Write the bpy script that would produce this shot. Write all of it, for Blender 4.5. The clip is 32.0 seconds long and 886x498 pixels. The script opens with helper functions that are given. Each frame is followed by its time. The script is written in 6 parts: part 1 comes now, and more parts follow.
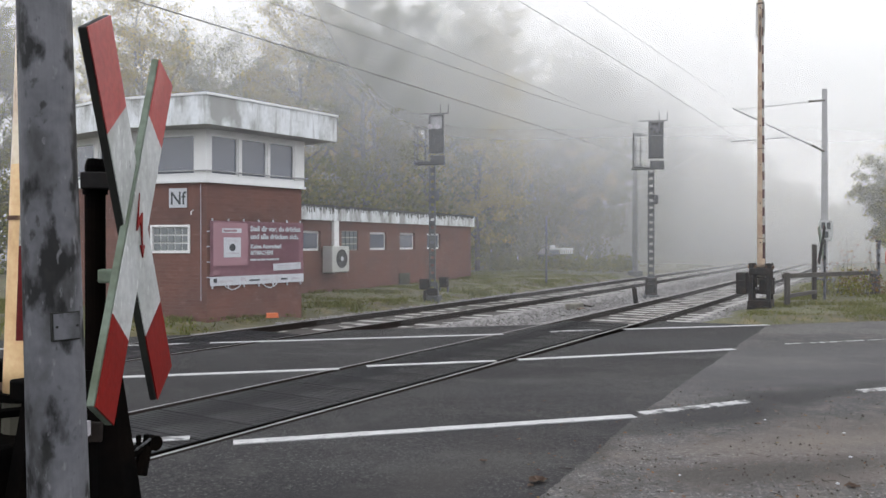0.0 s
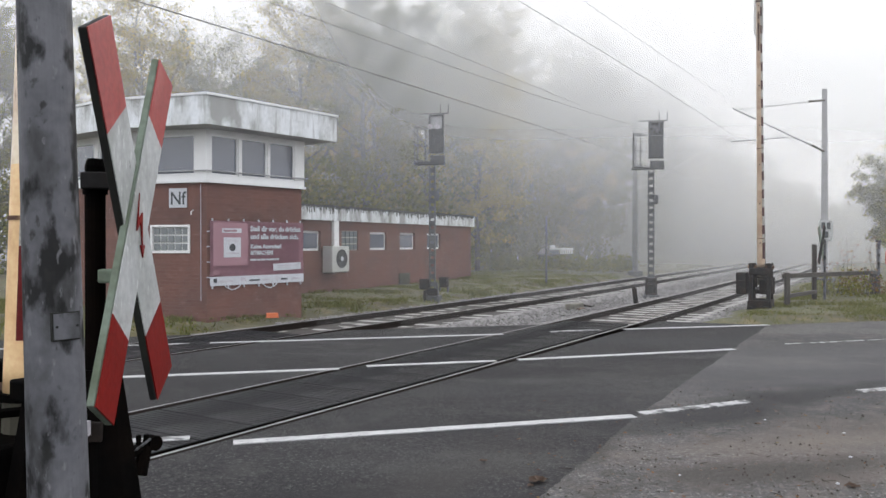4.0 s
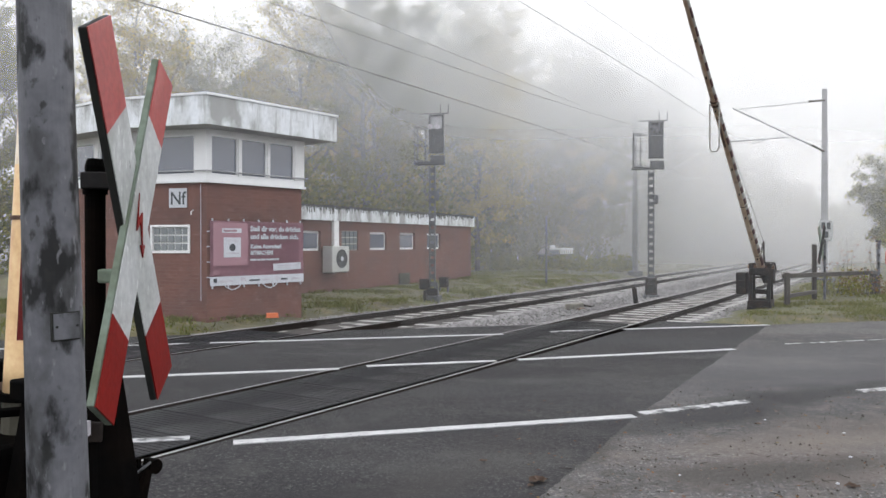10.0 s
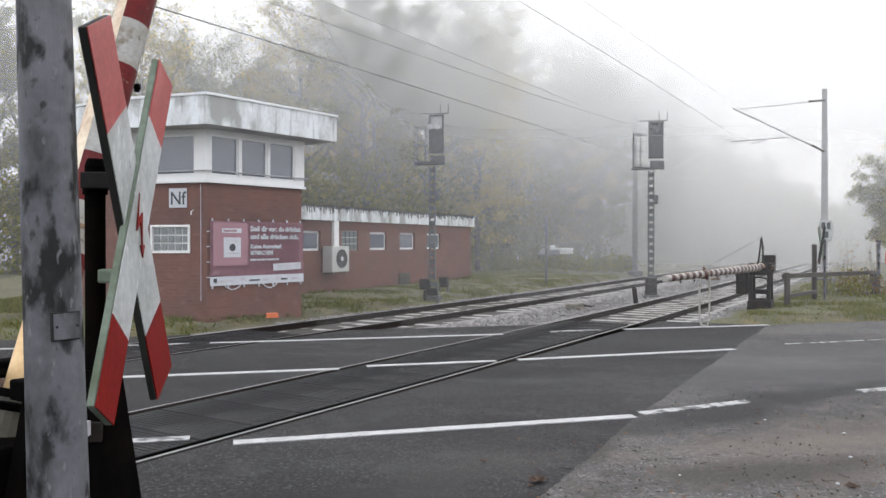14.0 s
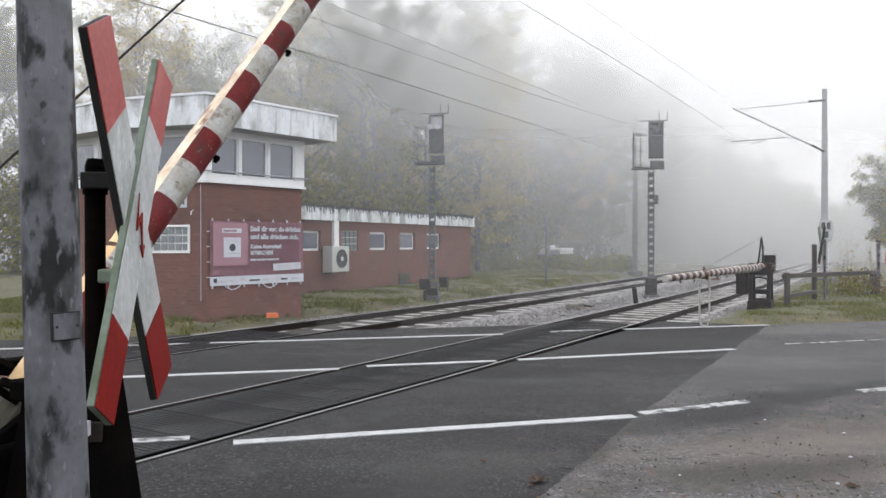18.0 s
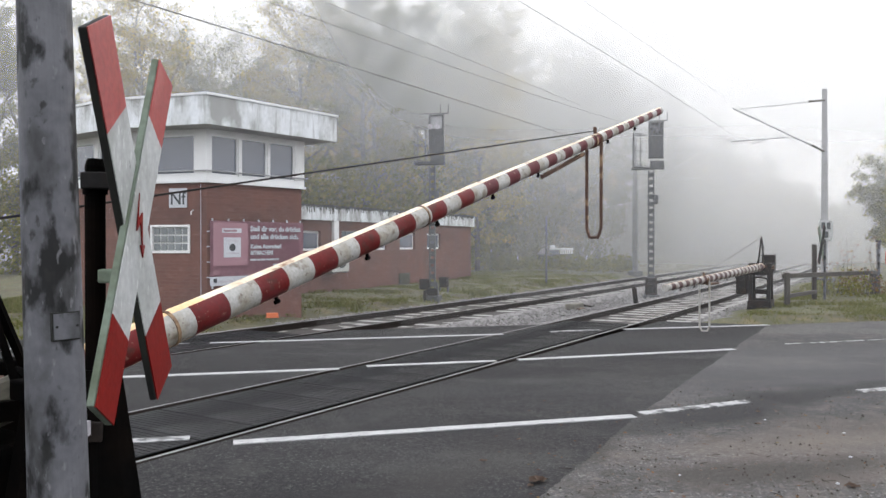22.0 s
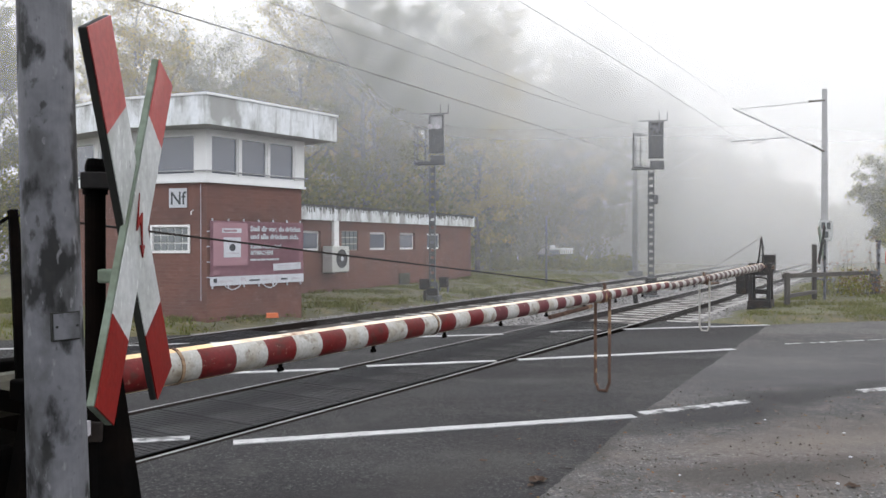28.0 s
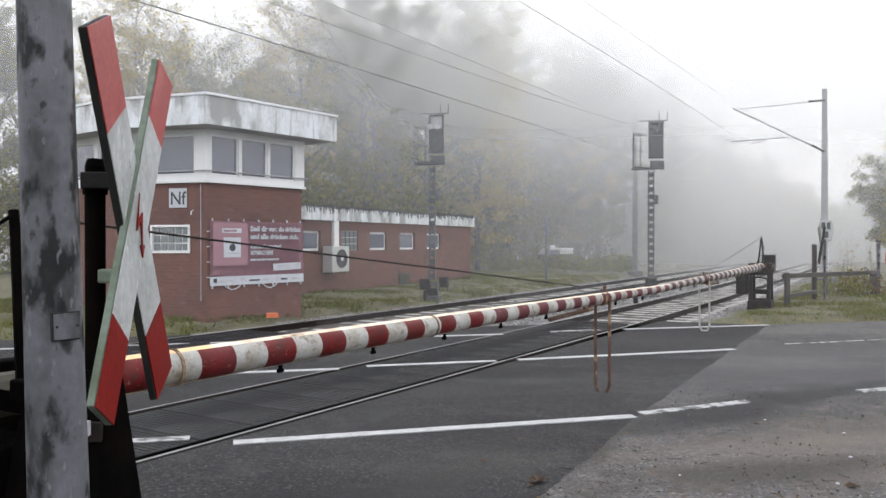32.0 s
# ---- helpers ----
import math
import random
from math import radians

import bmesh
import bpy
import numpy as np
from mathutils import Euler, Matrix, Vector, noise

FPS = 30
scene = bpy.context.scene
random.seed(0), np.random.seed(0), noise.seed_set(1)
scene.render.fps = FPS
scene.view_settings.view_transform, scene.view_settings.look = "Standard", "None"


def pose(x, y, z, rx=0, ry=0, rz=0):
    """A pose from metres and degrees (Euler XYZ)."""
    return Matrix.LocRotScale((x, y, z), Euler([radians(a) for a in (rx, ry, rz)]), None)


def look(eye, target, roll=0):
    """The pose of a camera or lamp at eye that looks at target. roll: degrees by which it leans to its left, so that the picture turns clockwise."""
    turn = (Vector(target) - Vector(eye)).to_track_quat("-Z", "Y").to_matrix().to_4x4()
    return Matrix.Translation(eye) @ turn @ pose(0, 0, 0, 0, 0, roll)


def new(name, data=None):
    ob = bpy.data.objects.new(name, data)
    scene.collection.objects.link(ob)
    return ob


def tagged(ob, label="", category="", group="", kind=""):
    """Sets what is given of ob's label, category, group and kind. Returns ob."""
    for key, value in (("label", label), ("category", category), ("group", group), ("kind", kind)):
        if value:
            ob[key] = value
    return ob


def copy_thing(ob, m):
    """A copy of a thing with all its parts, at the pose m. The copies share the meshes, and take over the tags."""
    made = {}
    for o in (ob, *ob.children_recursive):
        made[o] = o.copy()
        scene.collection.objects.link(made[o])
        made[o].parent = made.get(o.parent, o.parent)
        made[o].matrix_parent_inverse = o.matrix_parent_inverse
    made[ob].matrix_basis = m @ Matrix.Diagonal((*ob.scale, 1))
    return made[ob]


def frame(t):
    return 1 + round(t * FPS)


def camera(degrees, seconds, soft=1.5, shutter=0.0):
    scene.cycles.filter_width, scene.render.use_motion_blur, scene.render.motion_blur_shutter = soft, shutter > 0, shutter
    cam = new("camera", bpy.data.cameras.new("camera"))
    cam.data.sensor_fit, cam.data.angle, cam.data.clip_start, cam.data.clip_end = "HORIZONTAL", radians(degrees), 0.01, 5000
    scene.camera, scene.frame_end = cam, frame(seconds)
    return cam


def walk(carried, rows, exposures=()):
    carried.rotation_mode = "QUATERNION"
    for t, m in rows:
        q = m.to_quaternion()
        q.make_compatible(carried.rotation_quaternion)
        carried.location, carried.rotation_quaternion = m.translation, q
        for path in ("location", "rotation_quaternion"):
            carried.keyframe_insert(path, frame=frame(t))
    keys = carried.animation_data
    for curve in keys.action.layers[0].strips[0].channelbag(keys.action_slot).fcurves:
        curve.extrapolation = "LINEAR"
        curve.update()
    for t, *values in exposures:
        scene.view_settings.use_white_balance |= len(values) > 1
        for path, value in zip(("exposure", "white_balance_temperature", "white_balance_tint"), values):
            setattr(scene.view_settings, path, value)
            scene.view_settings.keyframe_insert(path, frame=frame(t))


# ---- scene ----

# Camera on a tripod beside a level crossing, 1.59 m over the road.
cam = camera(58.5, 32.0, soft=1.5)
EYE = pose(0, 0, 1.59, 89.59, 0, 0)
walk(cam, [(0.0, EYE), (32.0, EYE)], [(0.0, -0.2), (3.5, -0.18), (6.0, -0.11), (9.0, -0.05), (20.0, -0.03), (25.0, -0.05), (32.0, -0.05)])

# ---- daylight: fog under a bright overcast sky ----
world = bpy.data.worlds.new("overcast_sky")
scene.world = world
world.use_nodes = True
wn, wl = world.node_tree.nodes, world.node_tree.links
sky = wn.new("ShaderNodeTexSky")
sky.sky_type = "NISHITA"
sky.sun_disc = False
sky.sun_elevation, sky.sun_rotation = radians(29), radians(22)
sky.dust_density, sky.air_density = 6.0, 1.0
bg = wn["Background"]
veil = wn.new("ShaderNodeMix")
veil.data_type = "RGBA"
veil.inputs[0].default_value = 0.93
sky_dim = wn.new("ShaderNodeMix")
sky_dim.data_type, sky_dim.blend_type = "RGBA", "MULTIPLY"
sky_dim.inputs[0].default_value = 1.0
sky_dim.inputs[7].default_value = (0.1, 0.1, 0.1, 1)
wl.new(sky.outputs[0], sky_dim.inputs[6])
wl.new(sky_dim.outputs[2], veil.inputs[6])
veil.inputs[7].default_value = (0.962, 0.985, 1.042, 1)
wl.new(veil.outputs[2], bg.inputs["Color"])
bg.inputs["Strength"].default_value = 2.3
sun = new("sun", bpy.data.lights.new("sun", "SUN"))
sun.data.energy, sun.data.angle, sun.data.color = 1.5, radians(30), (1.0, 0.96, 0.9)
sun.matrix_world = look((16, 40, 24), (0, 0, 0))


# ---- materials ----
def material(name, colour, rough=0.8, metal=0.0, dark=None, amount=0.5, scale=3.0, fine=40.0, bump=0.15, stretch=(1, 1, 1), spec=0.4):
    """A surface of one colour with stains of a second at one scale, grain at a finer one, and relief."""
    m = bpy.data.materials.new(name)
    m.use_nodes = True
    n, l = m.node_tree.nodes, m.node_tree.links
    b = n["Principled BSDF"]
    b.inputs["Roughness"].default_value, b.inputs["Metallic"].default_value = rough, metal
    b.inputs["Specular IOR Level"].default_value = spec
    tc, mp = n.new("ShaderNodeTexCoord"), n.new("ShaderNodeMapping")
    mp.inputs["Scale"].default_value = stretch
    l.new(tc.outputs["Object"], mp.inputs[0])
    big, small = n.new("ShaderNodeTexNoise"), n.new("ShaderNodeTexNoise")
    big.inputs["Scale"].default_value, big.inputs["Detail"].default_value = scale, 6
    small.inputs["Scale"].default_value, small.inputs["Detail"].default_value = fine, 4
    l.new(mp.outputs[0], big.inputs["Vector"])
    l.new(tc.outputs["Object"], small.inputs["Vector"])
    ramp = n.new("ShaderNodeValToRGB")
    ramp.color_ramp.elements[0].position, ramp.color_ramp.elements[1].position = 0.42, 0.66
    l.new(big.outputs[0], ramp.inputs[0])
    dark = dark or tuple(c * 0.55 for c in colour)
    base = n.new("ShaderNodeMix")
    base.data_type = "RGBA"
    base.inputs[6].default_value, base.inputs[7].default_value = (*colour, 1), (*dark, 1)
    fac = n.new("ShaderNodeMath")
    fac.operation = "MULTIPLY"
    fac.inputs[1].default_value = amount
    l.new(ramp.outputs[0], fac.inputs[0])
    l.new(fac.outputs[0], base.inputs[0])
    grain = n.new("ShaderNodeMix")
    grain.data_type, grain.blend_type = "RGBA", "OVERLAY"
    grain.inputs[0].default_value = 0.35
    l.new(base.outputs[2], grain.inputs[6])
    l.new(small.outputs[0], grain.inputs[7])
    l.new(grain.outputs[2], b.inputs["Base Color"])
    bp = n.new("ShaderNodeBump")
    bp.inputs["Strength"].default_value, bp.inputs["Distance"].default_value = bump, 0.01
    l.new(small.outputs[0], bp.inputs["Height"])
    l.new(bp.outputs[0], b.inputs["Normal"])
    return m


def brick_material():
    m = material("brick", (0.135, 0.06, 0.046), 0.9, dark=(0.095, 0.052, 0.045), amount=0.6, scale=1.2, fine=30)
    n, l = m.node_tree.nodes, m.node_tree.links
    b = n["Principled BSDF"]
    grain = b.inputs["Base Color"].links[0].from_node
    uv = n.new("ShaderNodeUVMap")
    tex = n.new("ShaderNodeTexBrick")
    tex.inputs["Scale"].default_value = 1.0
    tex.inputs["Brick Width"].default_value, tex.inputs["Row Height"].default_value = 0.25, 0.077
    tex.inputs["Mortar Size"].default_value = 0.007
    tex.inputs["Color1"].default_value, tex.inputs["Color2"].default_value = (1, 1, 1, 1), (0.86, 0.84, 0.84, 1)
    tex.inputs["Mortar"].default_value = (1.0, 1.18, 1.22, 1)
    l.new(uv.outputs[0], tex.inputs["Vector"])
    mul = n.new("ShaderNodeMix")
    mul.data_type, mul.blend_type = "RGBA", "MULTIPLY"
    mul.inputs[0].default_value = 1.0
    l.new(grain.outputs[2], mul.inputs[6])
    l.new(tex.outputs["Color"], mul.inputs[7])
    l.new(mul.outputs[2], b.inputs["Base Color"])
    return m


def leaf_material(name, a, b_, c):
    """Leaves in three tones, one tone a leaf, that let some light through."""
    m = bpy.data.materials.new(name)
    m.use_nodes = True
    n, l = m.node_tree.nodes, m.node_tree.links
    geo = n.new("ShaderNodeNewGeometry")
    ramp = n.new("ShaderNodeValToRGB")
    ramp.color_ramp.elements[0].color, ramp.color_ramp.elements[1].color = (*a, 1), (*c, 1)
    ramp.color_ramp.elements.new(0.6).color = (*b_, 1)
    l.new(geo.outputs["Random Per Island"], ramp.inputs[0])
    d, t, mx = n.new("ShaderNodeBsdfDiffuse"), n.new("ShaderNodeBsdfTranslucent"), n.new("ShaderNodeMixShader")
    mx.inputs[0].default_value = 0.4
    for s_ in (d, t):
        l.new(ramp.outputs[0], s_.inputs["Color"])
    l.new(d.outputs[0], mx.inputs[1])
    l.new(t.outputs[0], mx.inputs[2])
    l.new(mx.outputs[0], n["Material Output"].inputs[0])
    return m


def fog_material(name, density, low, west, east):
    """A thin bank of fog: droplets that let most light through and scatter the rest to both sides."""
    m = bpy.data.materials.new(name)
    m.use_nodes = True
    n, l = m.node_tree.nodes, m.node_tree.links
    tr, d, t = n.new("ShaderNodeBsdfTransparent"), n.new("ShaderNodeBsdfDiffuse"), n.new("ShaderNodeBsdfTranslucent")
    for s_ in (d, t):
        s_.inputs["Color"].default_value = (0.985, 0.99, 1.0, 1)
    both, mx = n.new("ShaderNodeMixShader"), n.new("ShaderNodeMixShader")
    both.inputs[0].default_value = 0.5
    l.new(d.outputs[0], both.inputs[1])
    l.new(t.outputs[0], both.inputs[2])
    tc, noi = n.new("ShaderNodeTexCoord"), n.new("ShaderNodeTexNoise")
    noi.inputs["Scale"].default_value, noi.inputs["Detail"].default_value = 0.09, 3
    l.new(tc.outputs["Object"], noi.inputs["Vector"])
    sep, rise, prof = n.new("ShaderNodeSeparateXYZ"), n.new("ShaderNodeMapRange"), n.new("ShaderNodeValToRGB")
    l.new(tc.outputs["Object"], sep.inputs[0])
    l.new(sep.outputs[2], rise.inputs[0])
    rise.inputs[1].default_value, rise.inputs[2].default_value = 0.0, 40.0
    # share of the density at 0, 3, 8, 13, 20 and 30 m above the ground
    e = prof.color_ramp.elements
    e[0].position, e[0].color = 0.0, (low, low, low, 1)
    e[1].position, e[1].color = 0.75, (0.06, 0.06, 0.06, 1)
    for at_z, share in ((0.08, max(low, 0.27)), (0.2, max(low, 0.78)), (0.33, 1.0), (0.5, 0.95)):
        e.new(at_z).color = (share, share, share, 1)
    l.new(rise.outputs[0], prof.inputs[0])
    var = n.new("ShaderNodeMapRange")
    var.inputs[1].default_value, var.inputs[2].default_value = 0.3, 0.7
    var.inputs[3].default_value, var.inputs[4].default_value = density * 1.22, density * 1.32
    l.new(noi.outputs[0], var.inputs[0])
    mul = n.new("ShaderNodeMath")
    mul.operation = "MULTIPLY"
    l.new(var.outputs[0], mul.inputs[0])
    l.new(prof.outputs[0], mul.inputs[1])
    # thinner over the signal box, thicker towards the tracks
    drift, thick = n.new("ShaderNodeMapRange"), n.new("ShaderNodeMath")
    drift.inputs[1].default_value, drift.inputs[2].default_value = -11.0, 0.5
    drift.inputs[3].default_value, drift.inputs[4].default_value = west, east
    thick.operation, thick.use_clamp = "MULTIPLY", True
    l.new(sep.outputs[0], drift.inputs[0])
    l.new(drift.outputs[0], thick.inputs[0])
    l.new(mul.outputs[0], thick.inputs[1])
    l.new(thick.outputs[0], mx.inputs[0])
    l.new(tr.outputs[0], mx.inputs[1])
    l.new(both.outputs[0], mx.inputs[2])
    l.new(mx.outputs[0], n["Material Output"].inputs[0])
    return m


BRICK = brick_material()
ASPHALT_NEW = material("dark_asphalt", (0.015, 0.0145, 0.0155), 0.87, dark=(0.0095, 0.0095, 0.0105), amount=0.8, scale=0.7, fine=120, bump=0.8, spec=0.3)
ASPHALT_OLD = material("worn_asphalt", (0.066, 0.064, 0.064), 0.8, dark=(0.045, 0.042, 0.04), amount=0.8, scale=0.45, fine=110, bump=0.6, spec=0.3)
DIRT = material("road_dirt", (0.14, 0.115, 0.095), 0.95, dark=(0.07, 0.06, 0.052), amount=0.9, scale=0.9, fine=70, bump=0.5)
DIRT_DARK = material("dark_soil", (0.045, 0.037, 0.032), 0.95, scale=20)
ROADPAINT = material("road_paint", (0.37, 0.37, 0.37), 0.75, dark=(0.26, 0.26, 0.26), amount=0.55, scale=6, fine=60)
ROADPAINT_WORN = material("worn_road_paint", (0.35, 0.35, 0.35), 0.7, dark=(0.2, 0.2, 0.2), amount=0.5, scale=6, fine=60)
RUBBER = material("rubber_panel", (0.009, 0.0095, 0.011), 0.75, dark=(0.019, 0.018, 0.019), amount=0.7, scale=1.3, fine=60, spec=0.18)
RAIL = material("rail_steel", (0.022, 0.017, 0.015), 0.85, 0.0, dark=(0.014, 0.012, 0.011), scale=2, fine=50, spec=0.1)
RAILHEAD = material("rail_head", (0.17, 0.17, 0.175), 0.5, 0.3, dark=(0.22, 0.22, 0.22), scale=4, fine=90, bump=0.05)
CONCRETE = material("sleeper_concrete", (0.34, 0.33, 0.315), 0.9, dark=(0.22, 0.2, 0.18), amount=0.8, scale=2.5, fine=50)
BALLAST_RUST = material("rust_stained_ballast", (0.052, 0.045, 0.041), 0.9, dark=(0.028, 0.024, 0.022), amount=0.8, scale=7, fine=30, bump=0.5)
BALLAST = material("ballast_stone", (0.205, 0.198, 0.193), 0.9, dark=(0.11, 0.1, 0.095), amount=0.8, scale=7, fine=30, bump=0.5)
GROUND = material("grass_soil", (0.088, 0.088, 0.045), 0.95, dark=(0.06, 0.05, 0.034), amount=0.8, scale=0.6, fine=12, bump=0.6)
WHITE = material("white_paint", (0.66, 0.66, 0.66), 0.6, dark=(0.5, 0.5, 0.48), amount=0.35, scale=1.6, fine=30, bump=0.05)
FASCIA = material("stained_fascia", (0.62, 0.64, 0.66), 0.75, dark=(0.3, 0.3, 0.28), amount=0.5, scale=1.5, fine=14, stretch=(1.6, 1.6, 0.35))
ROOFING = material("roof_felt", (0.12, 0.12, 0.12), 0.95, scale=0.8)
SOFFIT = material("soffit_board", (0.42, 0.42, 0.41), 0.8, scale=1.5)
PVC = material("window_plastic", (0.68, 0.68, 0.69), 0.45, dark=(0.6, 0.6, 0.58), amount=0.3, scale=3)
BLACKIRON = material("black_iron", (0.0018, 0.0017, 0.0016), 0.9, 0.0, dark=(0.006, 0.004, 0.003), amount=0.6, scale=6, fine=45, spec=0.02)
IRON = material("dark_iron", (0.014, 0.013, 0.013), 0.75, 0.0, dark=(0.03, 0.018, 0.012), amount=0.6, scale=5, fine=40, spec=0.12)
RUST = material("rusty_iron", (0.085, 0.047, 0.033), 0.85, 0.2, dark=(0.05, 0.03, 0.02), amount=0.7, scale=8, fine=60)
GALV = material("weathered_steel_paint", (0.098, 0.099, 0.11), 0.65, 0.0, dark=(0.056, 0.057, 0.063), amount=0.6, scale=7, fine=45, stretch=(1, 1, 0.4), spec=0.25)
MASTSTEEL = material("mast_steel", (0.31, 0.31, 0.32), 0.7, 0.2, dark=(0.17, 0.16, 0.15), scale=1.2)
SIGNALGREY = material("signal_casing", (0.066, 0.068, 0.072), 0.7, 0.0, dark=(0.035, 0.035, 0.035), scale=3)
RED = material("red_enamel", (0.155, 0.007, 0.005), 0.45, dark=(0.115, 0.006, 0.005), amount=0.6, scale=5, fine=50, bump=0.08, spec=0.12)
# lighter red: sky glare painted on the signs' upper ends, faded paint on the notice
REDFADED_GLARE = material("faded_glare_red_enamel", (0.27, 0.035, 0.033), 0.5, dark=(0.21, 0.024, 0.023), amount=0.5, scale=5, fine=50, bump=0.08)
SIGNWHITE = material("white_enamel", (0.36, 0.37, 0.37), 0.45, dark=(0.25, 0.26, 0.245), amount=0.6, scale=6, fine=40, bump=0.08)
ALGAE = material("algae_covered_edge", (0.135, 0.165, 0.13), 0.85, dark=(0.07, 0.085, 0.05), amount=0.7, scale=9, fine=50)
BLACKEDGE = material("blackened_edge", (0.005, 0.005, 0.0045), 0.85, dark=(0.016, 0.018, 0.011), scale=6)
BOOMWHITE = material("boom_white", (0.31, 0.305, 0.29), 0.6, dark=(0.2, 0.175, 0.13), amount=0.7, scale=9, fine=60, bump=0.1)
BOOMRED = material("boom_red", (0.1, 0.008, 0.008), 0.5, dark=(0.065, 0.009, 0.008), amount=0.6, scale=8, fine=60, bump=0.08, spec=0.15)
# the next two reds are paled and greyed: fog haze put into the paint colour
BOOMRED_HAZED = material("hazed_boom_red", (0.095, 0.026, 0.03), 0.6, dark=(0.07, 0.022, 0.024), amount=0.6, scale=8, fine=60, bump=0.08, spec=0.15)
FARRED = material("hazed_far_boom_red", (0.06, 0.026, 0.027), 0.6, dark=(0.045, 0.022, 0.022), amount=0.6, scale=8, fine=60, bump=0.08, spec=0.15)
# cream of the far boom, with its backlit shade darkened into the colour
FARTOP = material("boom_cream_shaded", (0.42, 0.32, 0.23), 0.6, dark=(0.25, 0.15, 0.1), amount=0.6, scale=6, fine=40)
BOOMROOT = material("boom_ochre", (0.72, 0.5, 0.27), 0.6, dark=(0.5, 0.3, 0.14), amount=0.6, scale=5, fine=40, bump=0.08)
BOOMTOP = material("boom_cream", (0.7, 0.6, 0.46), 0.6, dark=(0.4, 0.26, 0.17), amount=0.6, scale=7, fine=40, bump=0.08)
# banner red and pink are lightened to carry the haze before the wall
BANNER = material("banner_red", (0.255, 0.125, 0.15), 0.6, dark=(0.22, 0.108, 0.13), amount=0.5, scale=1.5, fine=20, bump=0.05)
BANNERPINK = material("banner_pink", (0.275, 0.15, 0.172), 0.6, dark=(0.245, 0.13, 0.152), amount=0.5, scale=2)
BANNERWHITE = material("banner_white", (0.44, 0.45, 0.48), 0.6, dark=(0.37, 0.38, 0.41), amount=0.5, scale=3)
BANNERGREY = material("banner_grey", (0.42, 0.4, 0.43), 0.6, scale=3)
INK = material("dark_ink", (0.04, 0.045, 0.05), 0.6, scale=3)
WOOD = material("tarred_timber", (0.042, 0.036, 0.031), 0.9, dark=(0.068, 0.062, 0.054), amount=0.6, scale=4, fine=30, stretch=(1, 1, 0.2))
BARK = material("bark", (0.062, 0.05, 0.036), 0.95, dark=(0.035, 0.034, 0.028), amount=0.7, scale=2, fine=14, bump=0.6)
ORANGE = material("orange_plastic", (0.5, 0.12, 0.04), 0.6, dark=(0.32, 0.08, 0.03), scale=8)
WIREMAT = material("catenary_copper", (0.15, 0.14, 0.135), 0.6, 0.4, scale=1)
YELLOWED = material("dirty_casing", (0.15, 0.14, 0.115), 0.8, dark=(0.08, 0.075, 0.065), scale=6)
ACWHITE = material("ac_casing", (0.43, 0.43, 0.41), 0.5, dark=(0.34, 0.34, 0.31), amount=0.5, scale=4)
LEAFBROWN = material("dead_leaf", (0.085, 0.055, 0.04), 0.9, dark=(0.07, 0.04, 0.025), scale=20)
LEAVES_GREEN = leaf_material("leaves_green", (0.075, 0.08, 0.012), (0.12, 0.12, 0.017), (0.19, 0.165, 0.022))
LEAVES_YELLOW = leaf_material("leaves_yellow", (0.16, 0.14, 0.016), (0.3, 0.225, 0.024), (0.45, 0.3, 0.04))
BLADES = leaf_material("grass_blades", (0.085, 0.1, 0.03), (0.13, 0.14, 0.045), (0.19, 0.16, 0.075))


OLIVE = material("olive_sleeve", (0.06, 0.055, 0.04), 0.6, 0.1, dark=(0.02, 0.02, 0.016), scale=7, spec=0.25)
MOSS = material("dark_moss", (0.06, 0.06, 0.045), 0.95, dark=(0.03, 0.03, 0.025), scale=6)
LEAVES_RED = leaf_material("withered_leaves", (0.09, 0.05, 0.03), (0.16, 0.08, 0.04), (0.12, 0.1, 0.05))


def layer(m, colour, scale, low, high, amount, stretch=(1, 1, 1), turn=0.0, detail=5):
    """Lays a further stain of a colour over a material, where a noise of its own rises from low to high."""
    n, l = m.node_tree.nodes, m.node_tree.links
    b = n["Principled BSDF"]
    under = b.inputs["Base Color"].links[0].from_socket
    tc, mp, noi = n.new("ShaderNodeTexCoord"), n.new("ShaderNodeMapping"), n.new("ShaderNodeTexNoise")
    mp.inputs["Scale"].default_value, mp.inputs["Rotation"].default_value = stretch, (0, 0, radians(turn))
    mp.inputs["Location"].default_value = (scale * 1.7, 3.1, 0.4)
    l.new(tc.outputs["Object"], mp.inputs[0])
    noi.inputs["Scale"].default_value, noi.inputs["Detail"].default_value = scale, detail
    l.new(mp.outputs[0], noi.inputs["Vector"])
    rng = n.new("ShaderNodeMapRange")
    rng.inputs[1].default_value, rng.inputs[2].default_value, rng.inputs[4].default_value = low, high, amount
    l.new(noi.outputs[0], rng.inputs[0])
    mx = n.new("ShaderNodeMix")
    mx.data_type = "RGBA"
    mx.inputs[7].default_value = (*colour, 1)
    l.new(rng.outputs[0], mx.inputs[0])
    l.new(under, mx.inputs[6])
    l.new(mx.outputs[2], b.inputs["Base Color"])


# aggregate, soil and tyre marks on the two asphalts; scuffs on the pole; rust on the booms; dirt on the fascia
layer(ASPHALT_NEW, (0.1, 0.098, 0.096), 48, 0.58, 0.63, 0.85)
layer(ASPHALT_NEW, (0.007, 0.007, 0.0075), 75, 0.54, 0.62, 0.85)
layer(ASPHALT_NEW, (0.005, 0.005, 0.0055), 26, 0.54, 0.62, 0.8)
layer(ASPHALT_NEW, (0.03, 0.03, 0.033), 0.7, 0.48, 0.7, 0.6, (0.25, 1, 1), -15.4)
layer(ASPHALT_NEW, (0.042, 0.04, 0.038), 3.4, 0.54, 0.68, 0.5, detail=15)
